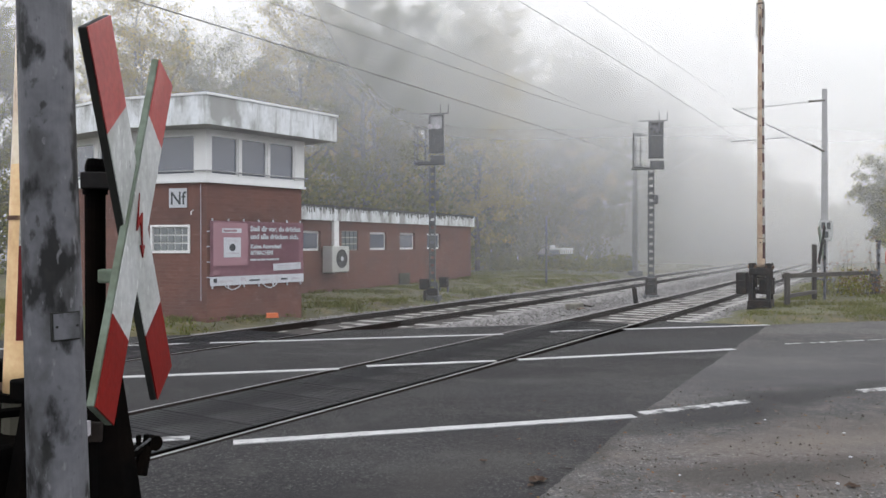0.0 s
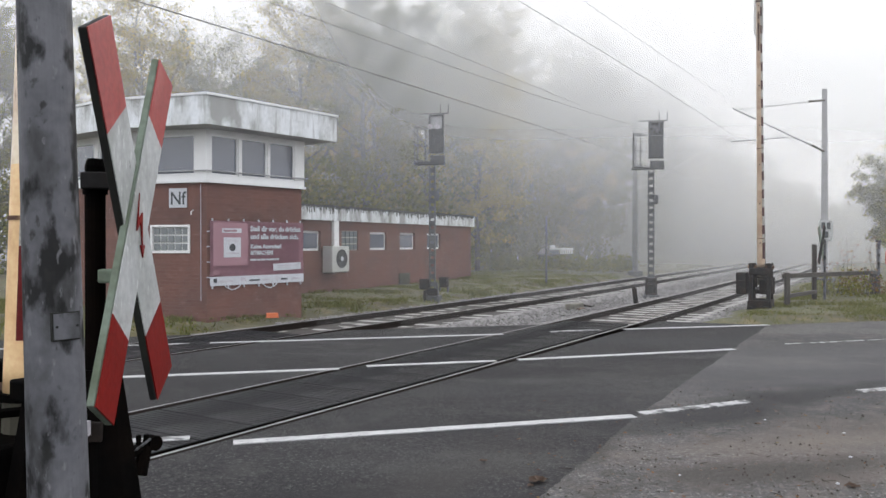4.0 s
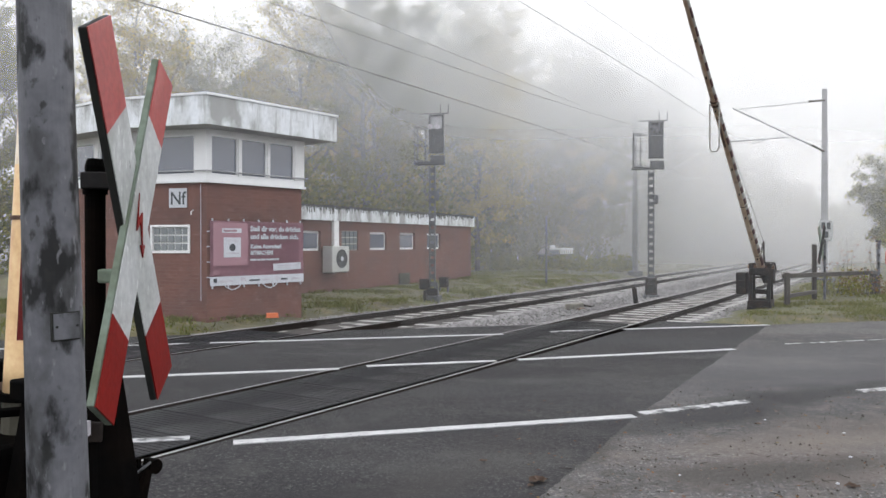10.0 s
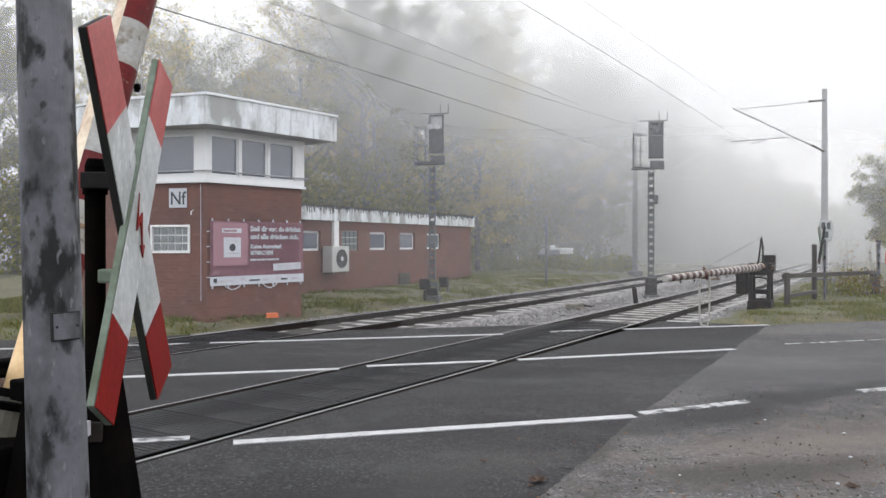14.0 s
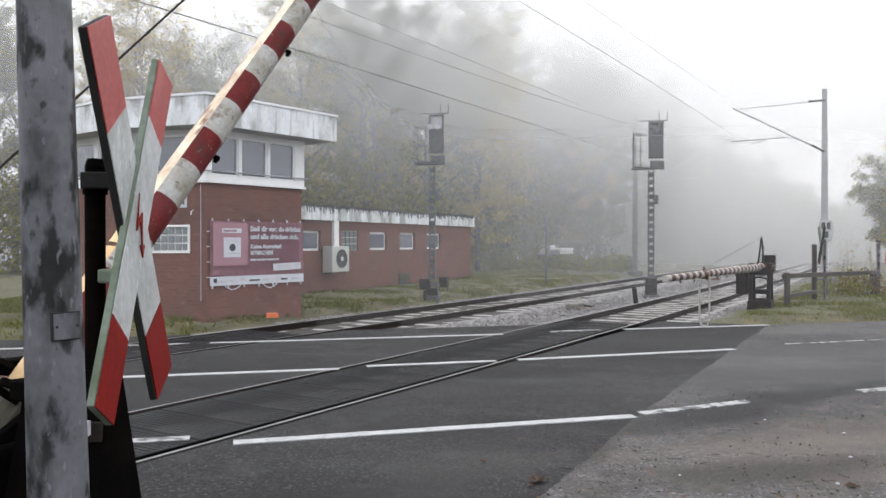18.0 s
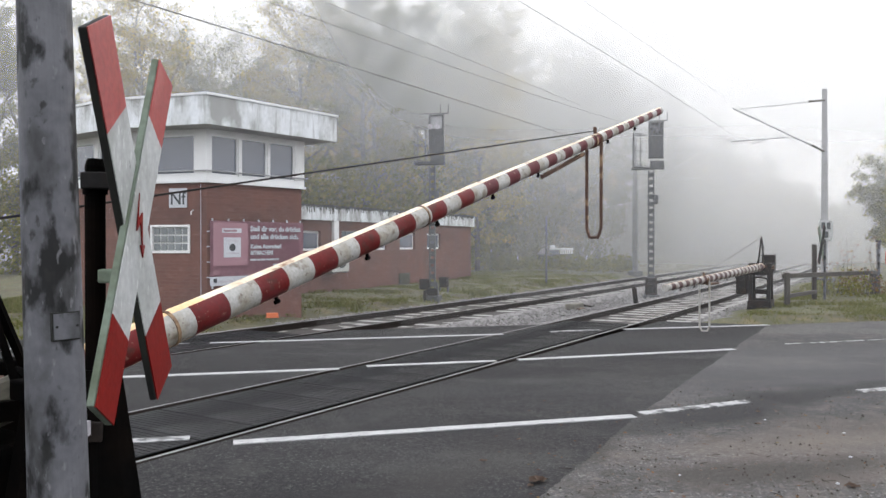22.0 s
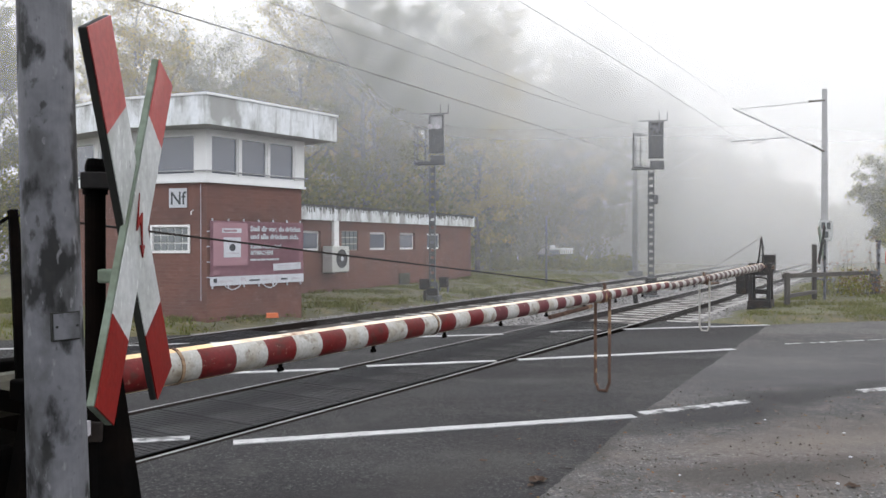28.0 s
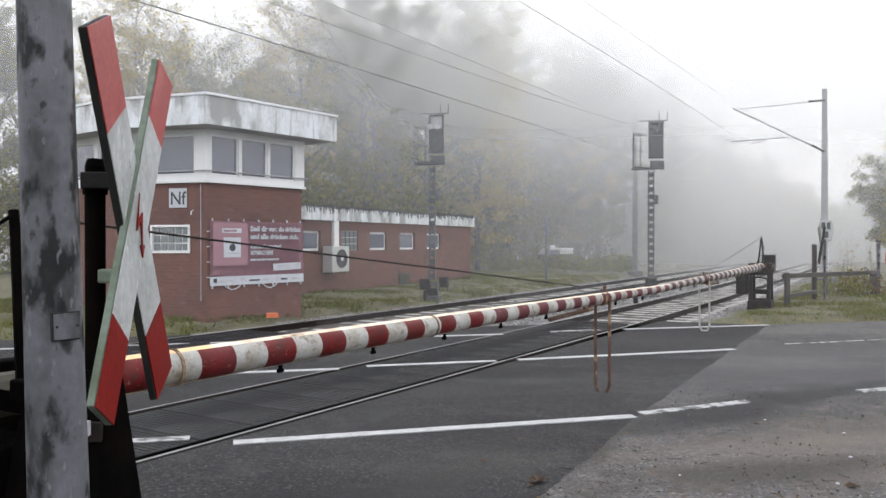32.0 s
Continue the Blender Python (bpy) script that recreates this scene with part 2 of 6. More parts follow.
layer(ASPHALT_NEW, (0.055, 0.053, 0.051), 22, 0.57, 0.66, 0.6, detail=8)
layer(ASPHALT_NEW, (0.01, 0.01, 0.011), 1.1, 0.54, 0.66, 0.7, (0.3, 1, 1), -32, 10)
layer(ASPHALT_OLD, (0.19, 0.185, 0.18), 46, 0.57, 0.63, 0.85)
layer(ASPHALT_OLD, (0.02, 0.019, 0.018), 75, 0.56, 0.64, 0.8)
layer(ASPHALT_OLD, (0.022, 0.02, 0.019), 24, 0.55, 0.63, 0.75)
layer(ASPHALT_OLD, (0.027, 0.027, 0.029), 0.55, 0.47, 0.6, 0.8, (0.5, 1, 1), -30, 12)
layer(ASPHALT_OLD, (0.115, 0.098, 0.086), 3.2, 0.52, 0.7, 0.45, detail=15)
layer(ASPHALT_OLD, (0.14, 0.12, 0.105), 18, 0.58, 0.66, 0.5, detail=8)
layer(ASPHALT_OLD, (0.03, 0.026, 0.023), 4.5, 0.58, 0.68, 0.6, detail=10)
layer(GALV, (0.13, 0.13, 0.142), 6, 0.5, 0.7, 0.7, (1, 1, 0.5), detail=9)
layer(GALV, (0.018, 0.0185, 0.017), 9, 0.5, 0.66, 0.85, (1, 1, 0.55), detail=13)
layer(GALV, (0.004, 0.004, 0.004), 13, 0.535, 0.61, 0.95, (1, 1, 0.5), detail=13)
layer(GALV, (0.012, 0.012, 0.011), 34, 0.62, 0.7, 0.85, (1, 1, 0.6), detail=6)
layer(GALV, (0.16, 0.16, 0.17), 60, 0.64, 0.72, 0.6, (1, 1, 0.4), detail=4)
layer(BOOMTOP, (0.16, 0.07, 0.035), 13, 0.58, 0.66, 0.9, (0.35, 1, 1), detail=10)
layer(BOOMWHITE, (0.13, 0.1, 0.07), 12, 0.56, 0.66, 0.8, detail=12)
layer(BOOMWHITE, (0.1, 0.07, 0.05), 34, 0.62, 0.7, 0.85)
layer(BOOMRED, (0.05, 0.02, 0.015), 14, 0.56, 0.68, 0.75, detail=12)
layer(BOOMRED, (0.2, 0.12, 0.09), 36, 0.66, 0.73, 0.7)
layer(FASCIA, (0.17, 0.165, 0.145), 1.6, 0.5, 0.62, 0.7, (1.3, 1.3, 0.7), detail=12)
layer(FASCIA, (0.25, 0.245, 0.23), 6, 0.56, 0.68, 0.6, (1.5, 1.5, 0.25), detail=6)
layer(SIGNWHITE, (0.2, 0.21, 0.19), 14, 0.5, 0.7, 0.6, (1, 1, 0.18), detail=8)
layer(SIGNWHITE, (0.5, 0.51, 0.51), 55, 0.62, 0.68, 0.7, (1, 1, 0.4), detail=4)
layer(SIGNWHITE, (0.02, 0.02, 0.018), 24, 0.69, 0.72, 0.95, (1, 1, 0.45), detail=6)
layer(ALGAE, (0.26, 0.29, 0.26), 8, 0.55, 0.7, 0.5, (1, 1, 0.5), detail=8)
layer(REDFADED_GLARE, (0.33, 0.08, 0.075), 10, 0.52, 0.7, 0.5, (1, 1, 0.3), detail=8)
layer(BRICK, (0.2, 0.12, 0.1), 3.5, 0.58, 0.72, 0.4, (1, 1, 1.6), detail=10)
layer(BRICK, (0.05, 0.034, 0.03), 1.6, 0.56, 0.72, 0.45, (1, 1, 0.6), detail=9)
layer(BOOMRED, (0.115, 0.026, 0.03), 5, 0.5, 0.7, 0.6, detail=6)
layer(BOOMRED_HAZED, (0.2, 0.12, 0.11), 30, 0.64, 0.72, 0.7)
layer(RUST, (0.3, 0.2, 0.12), 7, 0.52, 0.62, 0.75, detail=8)
layer(ROADPAINT_WORN, (0.06, 0.06, 0.062), 9, 0.47, 0.6, 0.95, (1, 1, 1), 0, 9)
layer(ROADPAINT, (0.16, 0.16, 0.16), 26, 0.6, 0.68, 0.8)
layer(GROUND, (0.16, 0.12, 0.06), 2.2, 0.5, 0.7, 0.7)


def stain(m, x, y, along, across, turn, colour, amount, fray=0.8, soft=0.5):
    """A patch of another colour at a place on the ground, a long oval with a frayed edge."""
    n, l = m.node_tree.nodes, m.node_tree.links
    b = n["Principled BSDF"]
    under = b.inputs["Base Color"].links[0].from_socket
    tc, mp, noi, size = n.new("ShaderNodeTexCoord"), n.new("ShaderNodeMapping"), n.new("ShaderNodeTexNoise"), n.new("ShaderNodeVectorMath")
    mp.vector_type = "TEXTURE"
    mp.inputs["Location"].default_value, mp.inputs["Rotation"].default_value, mp.inputs["Scale"].default_value = (x, y, 0), (0, 0, radians(turn)), (along, across, 1)
    l.new(tc.outputs["Object"], mp.inputs[0])
    l.new(tc.outputs["Object"], noi.inputs["Vector"])
    noi.inputs["Scale"].default_value, noi.inputs["Detail"].default_value = 1.6, 9
    size.operation = "LENGTH"
    l.new(mp.outputs[0], size.inputs[0])
    edge = n.new("ShaderNodeMath")
    edge.operation = "MULTIPLY_ADD"
    edge.inputs[1].default_value = fray * 2
    l.new(noi.outputs[0], edge.inputs[0])
    l.new(size.outputs["Value"], edge.inputs[2])
    rng, mx = n.new("ShaderNodeMapRange"), n.new("ShaderNodeMix")
    rng.inputs[1].default_value, rng.inputs[2].default_value = 1 + fray, 1 + fray - soft
    rng.inputs[4].default_value = amount
    l.new(edge.outputs[0], rng.inputs[0])
    mx.data_type = "RGBA"
    mx.inputs[7].default_value = (*colour, 1)
    l.new(rng.outputs[0], mx.inputs[0])
    l.new(under, mx.inputs[6])
    l.new(mx.outputs[2], b.inputs["Base Color"])


# smooth darker repair, damp tongue along its edge, trodden soil before it
stain(ASPHALT_OLD, 4.6, 10.2, 4.2, 1.9, 38, (0.043, 0.043, 0.046), 0.7, 0.5, 0.5)
stain(ASPHALT_OLD, 2.9, 7.65, 2.3, 0.5, 37, (0.012, 0.012, 0.014), 0.95, 0.6, 0.6)
stain(ASPHALT_OLD, 4.3, 8.5, 1.6, 0.25, 33, (0.013, 0.013, 0.015), 0.85, 0.7, 0.6)
stain(ASPHALT_OLD, 3.0, 6.3, 2.2, 0.75, 24, (0.115, 0.095, 0.08), 0.75, 0.9, 1.0)
stain(ASPHALT_OLD, 2.3, 5.5, 1.7, 0.4, 12, (0.026, 0.022, 0.02), 0.8, 0.9, 0.7)
stain(ASPHALT_OLD, 1.15, 6.0, 1.1, 0.16, 62, (0.03, 0.026, 0.023), 0.7, 0.8, 0.7)
stain(ASPHALT_OLD, 3.6, 5.6, 1.2, 0.3, 20, (0.13, 0.108, 0.092), 0.65, 0.9, 1.0)
stain(ASPHALT_NEW, 0.2, 5.6, 1.6, 0.5, 60, (0.03, 0.028, 0.026), 0.6, 0.9, 1.0)
stain(ASPHALT_NEW, -1.2, 8.2, 3.0, 0.5, 20, (0.01, 0.01, 0.011), 0.6, 0.9, 1.0)
stain(ASPHALT_NEW, 1.5, 9.3, 3.0, 0.4, 24, (0.034, 0.033, 0.033), 0.5, 0.9, 1.0)


def damp(m, scale, low, high, rough, stretch, turn):
    """Damp streaks: the surface grows smoother where a noise rises from low to high."""
    n, l = m.node_tree.nodes, m.node_tree.links
    b = n["Principled BSDF"]
    tc, mp, noi, rng = n.new("ShaderNodeTexCoord"), n.new("ShaderNodeMapping"), n.new("ShaderNodeTexNoise"), n.new("ShaderNodeMapRange")
    mp.inputs["Scale"].default_value, mp.inputs["Rotation"].default_value = stretch, (0, 0, radians(turn))
    l.new(tc.outputs["Object"], mp.inputs[0])
    noi.inputs["Scale"].default_value, noi.inputs["Detail"].default_value = scale, 8
    l.new(mp.outputs[0], noi.inputs["Vector"])
    rng.inputs[1].default_value, rng.inputs[2].default_value = low, high
    rng.inputs[3].default_value, rng.inputs[4].default_value = b.inputs["Roughness"].default_value, rough
    l.new(noi.outputs[0], rng.inputs[0])
    l.new(rng.outputs[0], b.inputs["Roughness"])


damp(ASPHALT_OLD, 0.5, 0.52, 0.7, 0.66, (0.45, 1, 1), -30)
damp(ASPHALT_NEW, 0.6, 0.52, 0.68, 0.72, (0.45, 1, 1), -25)
damp(RUBBER, 0.9, 0.48, 0.62, 0.5, (0.3, 1, 1), 57)


def glass_material(name, tint, rough):
    m = material(name, tint, rough, bump=0.02, amount=0.3, scale=0.7, spec=0.8)
    return m


GLASS = glass_material("window_glass", (0.08, 0.09, 0.118), 0.04)
BLOCKGLASS = glass_material("glass_block", (0.13, 0.145, 0.15), 0.25)


# ---- mesh helpers ----
def obj(name, bm, mat, parent=None, label="", smooth=False):
    me = bpy.data.meshes.new(name)
    bmesh.ops.recalc_face_normals(bm, faces=bm.faces)
    bm.to_mesh(me)
    bm.free()
    if smooth:
        me.polygons.foreach_set("use_smooth", [True] * len(me.polygons))
    for m in (mat if isinstance(mat, (list, tuple)) else [mat]):
        me.materials.append(m)
    ob = new(name, me)
    if parent:
        ob.parent = parent
    if label:
        ob["label"] = label
    return ob


def part(name, bm, mat, parent, label="", smooth=False):
    return obj(name, bm, mat, parent, label, smooth)


def empty(name, m, label="", category="", group="", kind=""):
    e = new(name)
    e.matrix_basis = m
    return tagged(e, label, category, group, kind)


def box(x0, x1, y0, y1, z0, z1, bevel=0.0, bm=None):
    """A box between limits, added to bm."""
    t = bmesh.new()
    bmesh.ops.create_cube(t, size=1)
    for v in t.verts:
        v.co = Vector(((x0 + x1) / 2 + v.co.x * (x1 - x0), (y0 + y1) / 2 + v.co.y * (y1 - y0), (z0 + z1) / 2 + v.co.z * (z1 - z0)))
    if bevel:
        bmesh.ops.bevel(t, geom=t.edges[:], offset=bevel, segments=2, affect="EDGES", profile=0.5)
    if bm is None:
        return t
    return join(bm, t)


def join(bm, t, m=None):
    if m is not None:
        bmesh.ops.transform(t, matrix=m, verts=t.verts)
    me = bpy.data.meshes.new("piece")
    t.to_mesh(me)
    t.free()
    bm.from_mesh(me)
    bpy.data.meshes.remove(me)
    return bm


def rod(a, b, r0, r1=None, seg=12, bm=None, cap=True):
    """A round bar from a to b, tapering from r0 to r1."""
    a, b = Vector(a), Vector(b)
    t = bmesh.new()
    bmesh.ops.create_cone(t, cap_ends=cap, segments=seg, radius1=r0, radius2=r0 if r1 is None else r1, depth=(b - a).length)
    q = (b - a).to_track_quat("Z", "Y").to_matrix().to_4x4()
    bmesh.ops.transform(t, matrix=Matrix.Translation((a + b) / 2) @ q, verts=t.verts)
    return t if bm is None else join(bm, t)


def bar(a, b, w, h, bm=None, bevel=0.0):
    """A square bar from a to b."""
    a, b = Vector(a), Vector(b)
    L = (b - a).length
    t = box(-w / 2, w / 2, -h / 2, h / 2, -L / 2, L / 2, bevel)
    q = (b - a).to_track_quat("Z", "Y").to_matrix().to_4x4()
    bmesh.ops.transform(t, matrix=Matrix.Translation((a + b) / 2) @ q, verts=t.verts)
    return t if bm is None else join(bm, t)


def tube(points, r, seg=8):
    """A bent round bar through points, in one piece."""
    pts = [Vector(p) for p in points]
    bm = bmesh.new()
    rings, u = [], None
    for i, p in enumerate(pts):
        d = (pts[min(i + 1, len(pts) - 1)] - pts[max(i - 1, 0)]).normalized()
        u = d.orthogonal().normalized() if u is None else (u - d * u.dot(d)).normalized()
        v = d.cross(u)
        rings.append([bm.verts.new(p + u * (r * math.cos(6.2832 * k / seg)) + v * (r * math.sin(6.2832 * k / seg))) for k in range(seg)])
    for a, b in zip(rings[:-1], rings[1:]):
        for k in range(seg):
            bm.faces.new((a[k], a[(k + 1) % seg], b[(k + 1) % seg], b[k]))
    bm.faces.new(rings[0][::-1])
    bm.faces.new(rings[-1])
    return bm


def prism(points, z0, z1):
    """A flat shape, given by its corners in plan, raised from z0 to z1."""
    bm = bmesh.new()
    low = [bm.verts.new((x, y, z0)) for x, y in points]
    high = [bm.verts.new((x, y, z1)) for x, y in points]
    bm.faces.new(low)
    bm.faces.new(high)
    for i in range(len(points)):
        j = (i + 1) % len(points)
        bm.faces.new((low[i], low[j], high[j], high[i]))
    return bm


def arrays(name, verts, faces, mat, smooth=False):
    me = bpy.data.meshes.new(name)
    me.from_pydata(verts, [], faces)
    for m in (mat if isinstance(mat, (list, tuple)) else [mat]):
        me.materials.append(m)
    return me


# ---- the plan: s runs along the tracks, n to their right, seen from the crossing ----
SIN, COS = math.sin(radians(32.3)), math.cos(radians(32.3))
ROADC, ROADS = math.cos(radians(15.4)), math.sin(radians(15.4))


def at(s, n):
    return (SIN * s + COS * n, COS * s - SIN * n)


def road_at(r, m):
    return (ROADC * r - ROADS * m, ROADS * r + ROADC * m)


def bend(s):
    return 0.0 if s < 0 else (-0.00087 * s * s if s < 30 else -0.783 - 0.0522 * (s - 30))


def s_n(x, y):
    return SIN * x + COS * y, COS * x - SIN * y


NEAR_N, FAR_N = -5.68, -10.05


def cross(n, m):
    """Where the line n beside the tracks meets the line m beside the road."""
    a = np.array([[COS, -SIN], [-ROADS, ROADC]])
    x, y = np.linalg.solve(a, [n, m])
    return float(x), float(y)


def step(a, b, x):
    t = min(1.0, max(0.0, (x - a) / (b - a)))
    return t * t * (3 - 2 * t)


# ---- ground ----
def ground_height(x, y):
    s, n = s_n(x, y)
    k = n - bend(s)
    m = -ROADS * x + ROADC * y
    off = min(step(-4.5, -3.7, k) + 1 - step(-13.2, -12.2, k), 1.0)
    off *= step(14.3, 14.9, m) if -70 < s < 400 else 1.0
    swell = 0.05 * noise.noise((x * 0.35, y * 0.35, 0)) + 0.12 * noise.noise((x * 0.08, y * 0.08, 5))
    return -0.34 + off * (0.27 + swell + 0.12 * step(-13.5, -17, k) + 0.06 * step(-4.5, -3.7, k) + 0.2 * step(-2.0, 1.5, k) * step(15.5, 19, m))


def build_ground():
    xs = [-2000, -600, -200] + [-90 + 1.5 * i for i in range(141)] + [200, 600, 2000]
    ys = [-2000, -600, -100] + [-20 + 1.0 * i for i in range(90)] + [72 + 3 * i for i in range(25)] + [300, 800, 2500]
    verts = [(x, y, ground_height(x, y) if abs(x) < 130 and -30 < y < 150 else -0.34) for y in ys for x in xs]
    w = len(xs)
    faces = [(j * w + i, j * w + i + 1, (j + 1) * w + i + 1, (j + 1) * w + i) for j in range(len(ys) - 1) for i in range(w - 1)]
    tagged(new("ground", arrays("ground", verts, faces, GROUND)), "patchy autumn grass and soil beside the railway", "ground", kind="structure")


build_ground()

# ---- road: dark new asphalt at the crossing, older grey asphalt before it ----
road = empty("road", pose(0, 0, 0), "asphalt road crossing two railway tracks at a slant", "road", kind="structure")
EDGE, SOUTH = 14.4, -12.0


def slab(name, n0, n1, mat, label, top=0.0, n0b=None):
    pts = [cross(n0, SOUTH), cross(n1, SOUTH), cross(n1, EDGE), cross(n0 if n0b is None else n0b, EDGE)]
    return part(name, prism(pts, -0.3, top), mat, road, label)


def seam_line():
    """The edge between old and new asphalt, broken a little unevenly."""
    rnd, out = random.Random(17), []
    knots = [(-8.2, -12.0), (0.62, 4.96), (1.78, 7.25), (6.32, 15.38)]
    for (x0, y0), (x1, y1) in zip(knots[:-1], knots[1:]):
        k = 60 if y0 > 0 else 200
        for i in range(k):
            t = i / k
            out.append((x0 + (x1 - x0) * t + rnd.uniform(-0.012, 0.012) + 0.025 * noise.noise((y0 + (y1 - y0) * t, 1.3, 4.0)), y0 + (y1 - y0) * t))
    return out + [knots[-1]]


SEAM = seam_line()
part("crossing_asphalt", prism([cross(NEAR_N + 0.79, SOUTH)] + SEAM + [cross(NEAR_N + 0.79, EDGE)], -0.3, 0.0), ASPHALT_NEW, road, "dark smooth asphalt between track and old road")
slab("middle_asphalt", FAR_N + 0.79, NEAR_N - 0.79, ASPHALT_NEW, "dark smooth asphalt between the two tracks")
slab("far_asphalt", -70, FAR_N - 0.79, ASPHALT_NEW, "dark asphalt beyond the tracks")
old_pts = [SEAM[0], cross(60, SOUTH), cross(60, EDGE)] + SEAM[:0:-1]
part("old_asphalt", prism(old_pts, -0.3, 0.004), ASPHALT_OLD, road, "worn grey asphalt with stains and repairs")


def line(r0, r1, m0, m1, width=0.13, worn=0.0, z=0.004):
    """A painted line, its edges a little uneven, with pieces worn away."""
    rnd = random.Random(int(r0 * 100 + m0 * 7))
    bm = bmesh.new()
    k = max(2, int((r1 - r0) / 0.12))
    for i in range(k):
        a, b = r0 + (r1 - r0) * i / k, r0 + (r1 - r0) * (i + 1) / k
        ma, mb = m0 + (m1 - m0) * i / k, m0 + (m1 - m0) * (i + 1) / k
        e = [rnd.uniform(-0.006, 0.006) * (1 + 4 * worn) for _ in range(4)]
        pts = [road_at(a, ma - width / 2 + e[0]), road_at(b, mb - width / 2 + e[1]), road_at(b, mb + width / 2 + e[2]), road_at(a, ma + width / 2 + e[3])]
        join(bm, prism(pts, z - 0.004, z + 0.003))
    bmesh.ops.remove_doubles(bm, verts=bm.verts, dist=0.0)
    part("painted_line", bm, ROADPAINT_WORN if worn > 0.08 else ROADPAINT, road, "worn white road line" if worn > 0.08 else "white painted road line")


line(0.06, 3.62, 6.51, 6.53)
line(3.72, 5.05, 6.6, 6.82, worn=0.12, z=0.008)
line(6.55, 7.6, 6.98, 7.05, worn=0.15, z=0.008)
line(9.2, 10.6, 7.15, 7.25, worn=0.2, z=0.008)
line(-0.85, -0.28, 6.74, 6.72, worn=0.1, z=0.014)
line(-9.0, 1.385, 10.3, 9.98)
line(1.75, 3.5, 10.04, 10.04, worn=0.06, z=0.014)
line(3.85, 7.35, 10.12, 10.26)
line(8.5, 12.0, 10.55, 10.7, width=0.045, worn=0.5, z=0.008)
line(-0.24, 4.68, 13.12, 13.04)
line(-1.7, -0.55, 13.14, 13.12, worn=0.2)
line(-12.0, -2.6, 13.4, 13.2, worn=0.05)
line(5.6, 6.6, 13.1, 13.15, worn=0.3, z=0.014)
line(7.1, 10.18, 13.2, 13.14)

# ---- tracks ----


def track_point(s, n, z):
    h = bend(s + 0.5) - bend(s - 0.5)
    x, y = at(s, n + bend(s))
    return Vector((x, y, z)), math.atan2(-h, 1)


def rail_mesh(n, off, s0, s1):
    """A flat-bottomed rail swept along the track."""
    prof = [(-0.036, 0.001), (-0.03, 0.005), (-0.017, 0.006), (0.017, 0.006), (0.03, 0.005), (0.036, 0.001), (0.036, -0.025), (0.01, -0.035), (0.01, -0.11), (0.068, -0.125), (0.068, -0.137),
            (-0.068, -0.137), (-0.068, -0.125), (-0.01, -0.11), (-0.01, -0.035), (-0.036, -0.025)]
    bm = bmesh.new()
    rings = []
    s = s0
    while s <= s1:
        rings.append([bm.verts.new(track_point(s, n + off + a, b)[0]) for a, b in prof])
        s += 2.0
    for r0, r1 in zip(rings[:-1], rings[1:]):
        for i in range(len(prof)):
            j = (i + 1) % len(prof)
            f = bm.faces.new((r0[i], r0[j], r1[j], r1[i]))
            f.material_index = 1 if i == 2 else 0
    return bm


def sleeper_mesh():
    bm = box(-0.11, 0.11, -1.3, 1.3, -0.21, -0.118, 0.012)
    me = bpy.data.meshes.new("sleeper")
    bm.to_mesh(me)
    bm.free()
    me.materials.append(CONCRETE)
    return me


SLEEPER = sleeper_mesh()
PANEL = bpy.data.meshes.new("rubber_panel")
pb = box(-0.295, 0.295, -0.633, 0.633, -0.12, 0.004, 0.008)
for i in range(9):
    box(-0.27 + i * 0.06, -0.245 + i * 0.06, -0.605, 0.62, 0.0, 0.0065, bm=pb)
pb.to_mesh(PANEL)
pb.free()
PANEL.materials.append(RUBBER)


def build_track(name, n, label):
    t = empty(name, pose(0, 0, 0), label, "railway track", kind="structure")
    for off in (-0.7525, 0.7525):
        part("rail", rail_mesh(n, off, -40, 190), [RAIL, RAILHEAD], t, "rusty steel rail with polished head")
    x, y = cross(n, EDGE)
    edge = SIN * x + COS * y
    s = edge + 0.35
    while s < 95:
        p, turn = track_point(s, n, 0)
        o = new("sleeper", SLEEPER)
        o.parent = t
        o.matrix_basis = Matrix.Translation(p) @ Matrix.Rotation(radians(90 - 32.3) - turn * -1, 4, "Z")
        s += 0.63
    # groove floor and an added wall strip in black, imitating the shade inside
    for side in (-1, 1):
        bed = [at(v, n + side * 0.7165) for v in (-8.0, edge)] + [at(v, n + side * 0.6) for v in (edge, -8.0)]
        part("flangeway", prism(bed, -0.1, -0.075), BLACKIRON, t, "dark groove beside the rail")
        shade_strip = [at(v, n + side * 0.645) for v in (-8.0, edge)] + [at(v, n + side * 0.637) for v in (edge, -8.0)]
        part("groove_shade", prism(shade_strip, -0.07, 0.003), BLACKIRON, t, "black strip standing in for shade on the groove wall")
    s = edge - 0.32
    while s > -7.5:
        p, turn = track_point(s, n, 0)
        o = new("rubber_panel", PANEL)
        o.parent = t
        o.matrix_basis = Matrix.Translation(p) @ Matrix.Rotation(radians(90 - 32.3), 4, "Z")
        s -= 0.6
    return t


build_track("railway_track_near", NEAR_N, "railway track on concrete sleepers leading through the crossing")
build_track("railway_track_far", FAR_N, "second railway track on concrete sleepers in grey ballast")


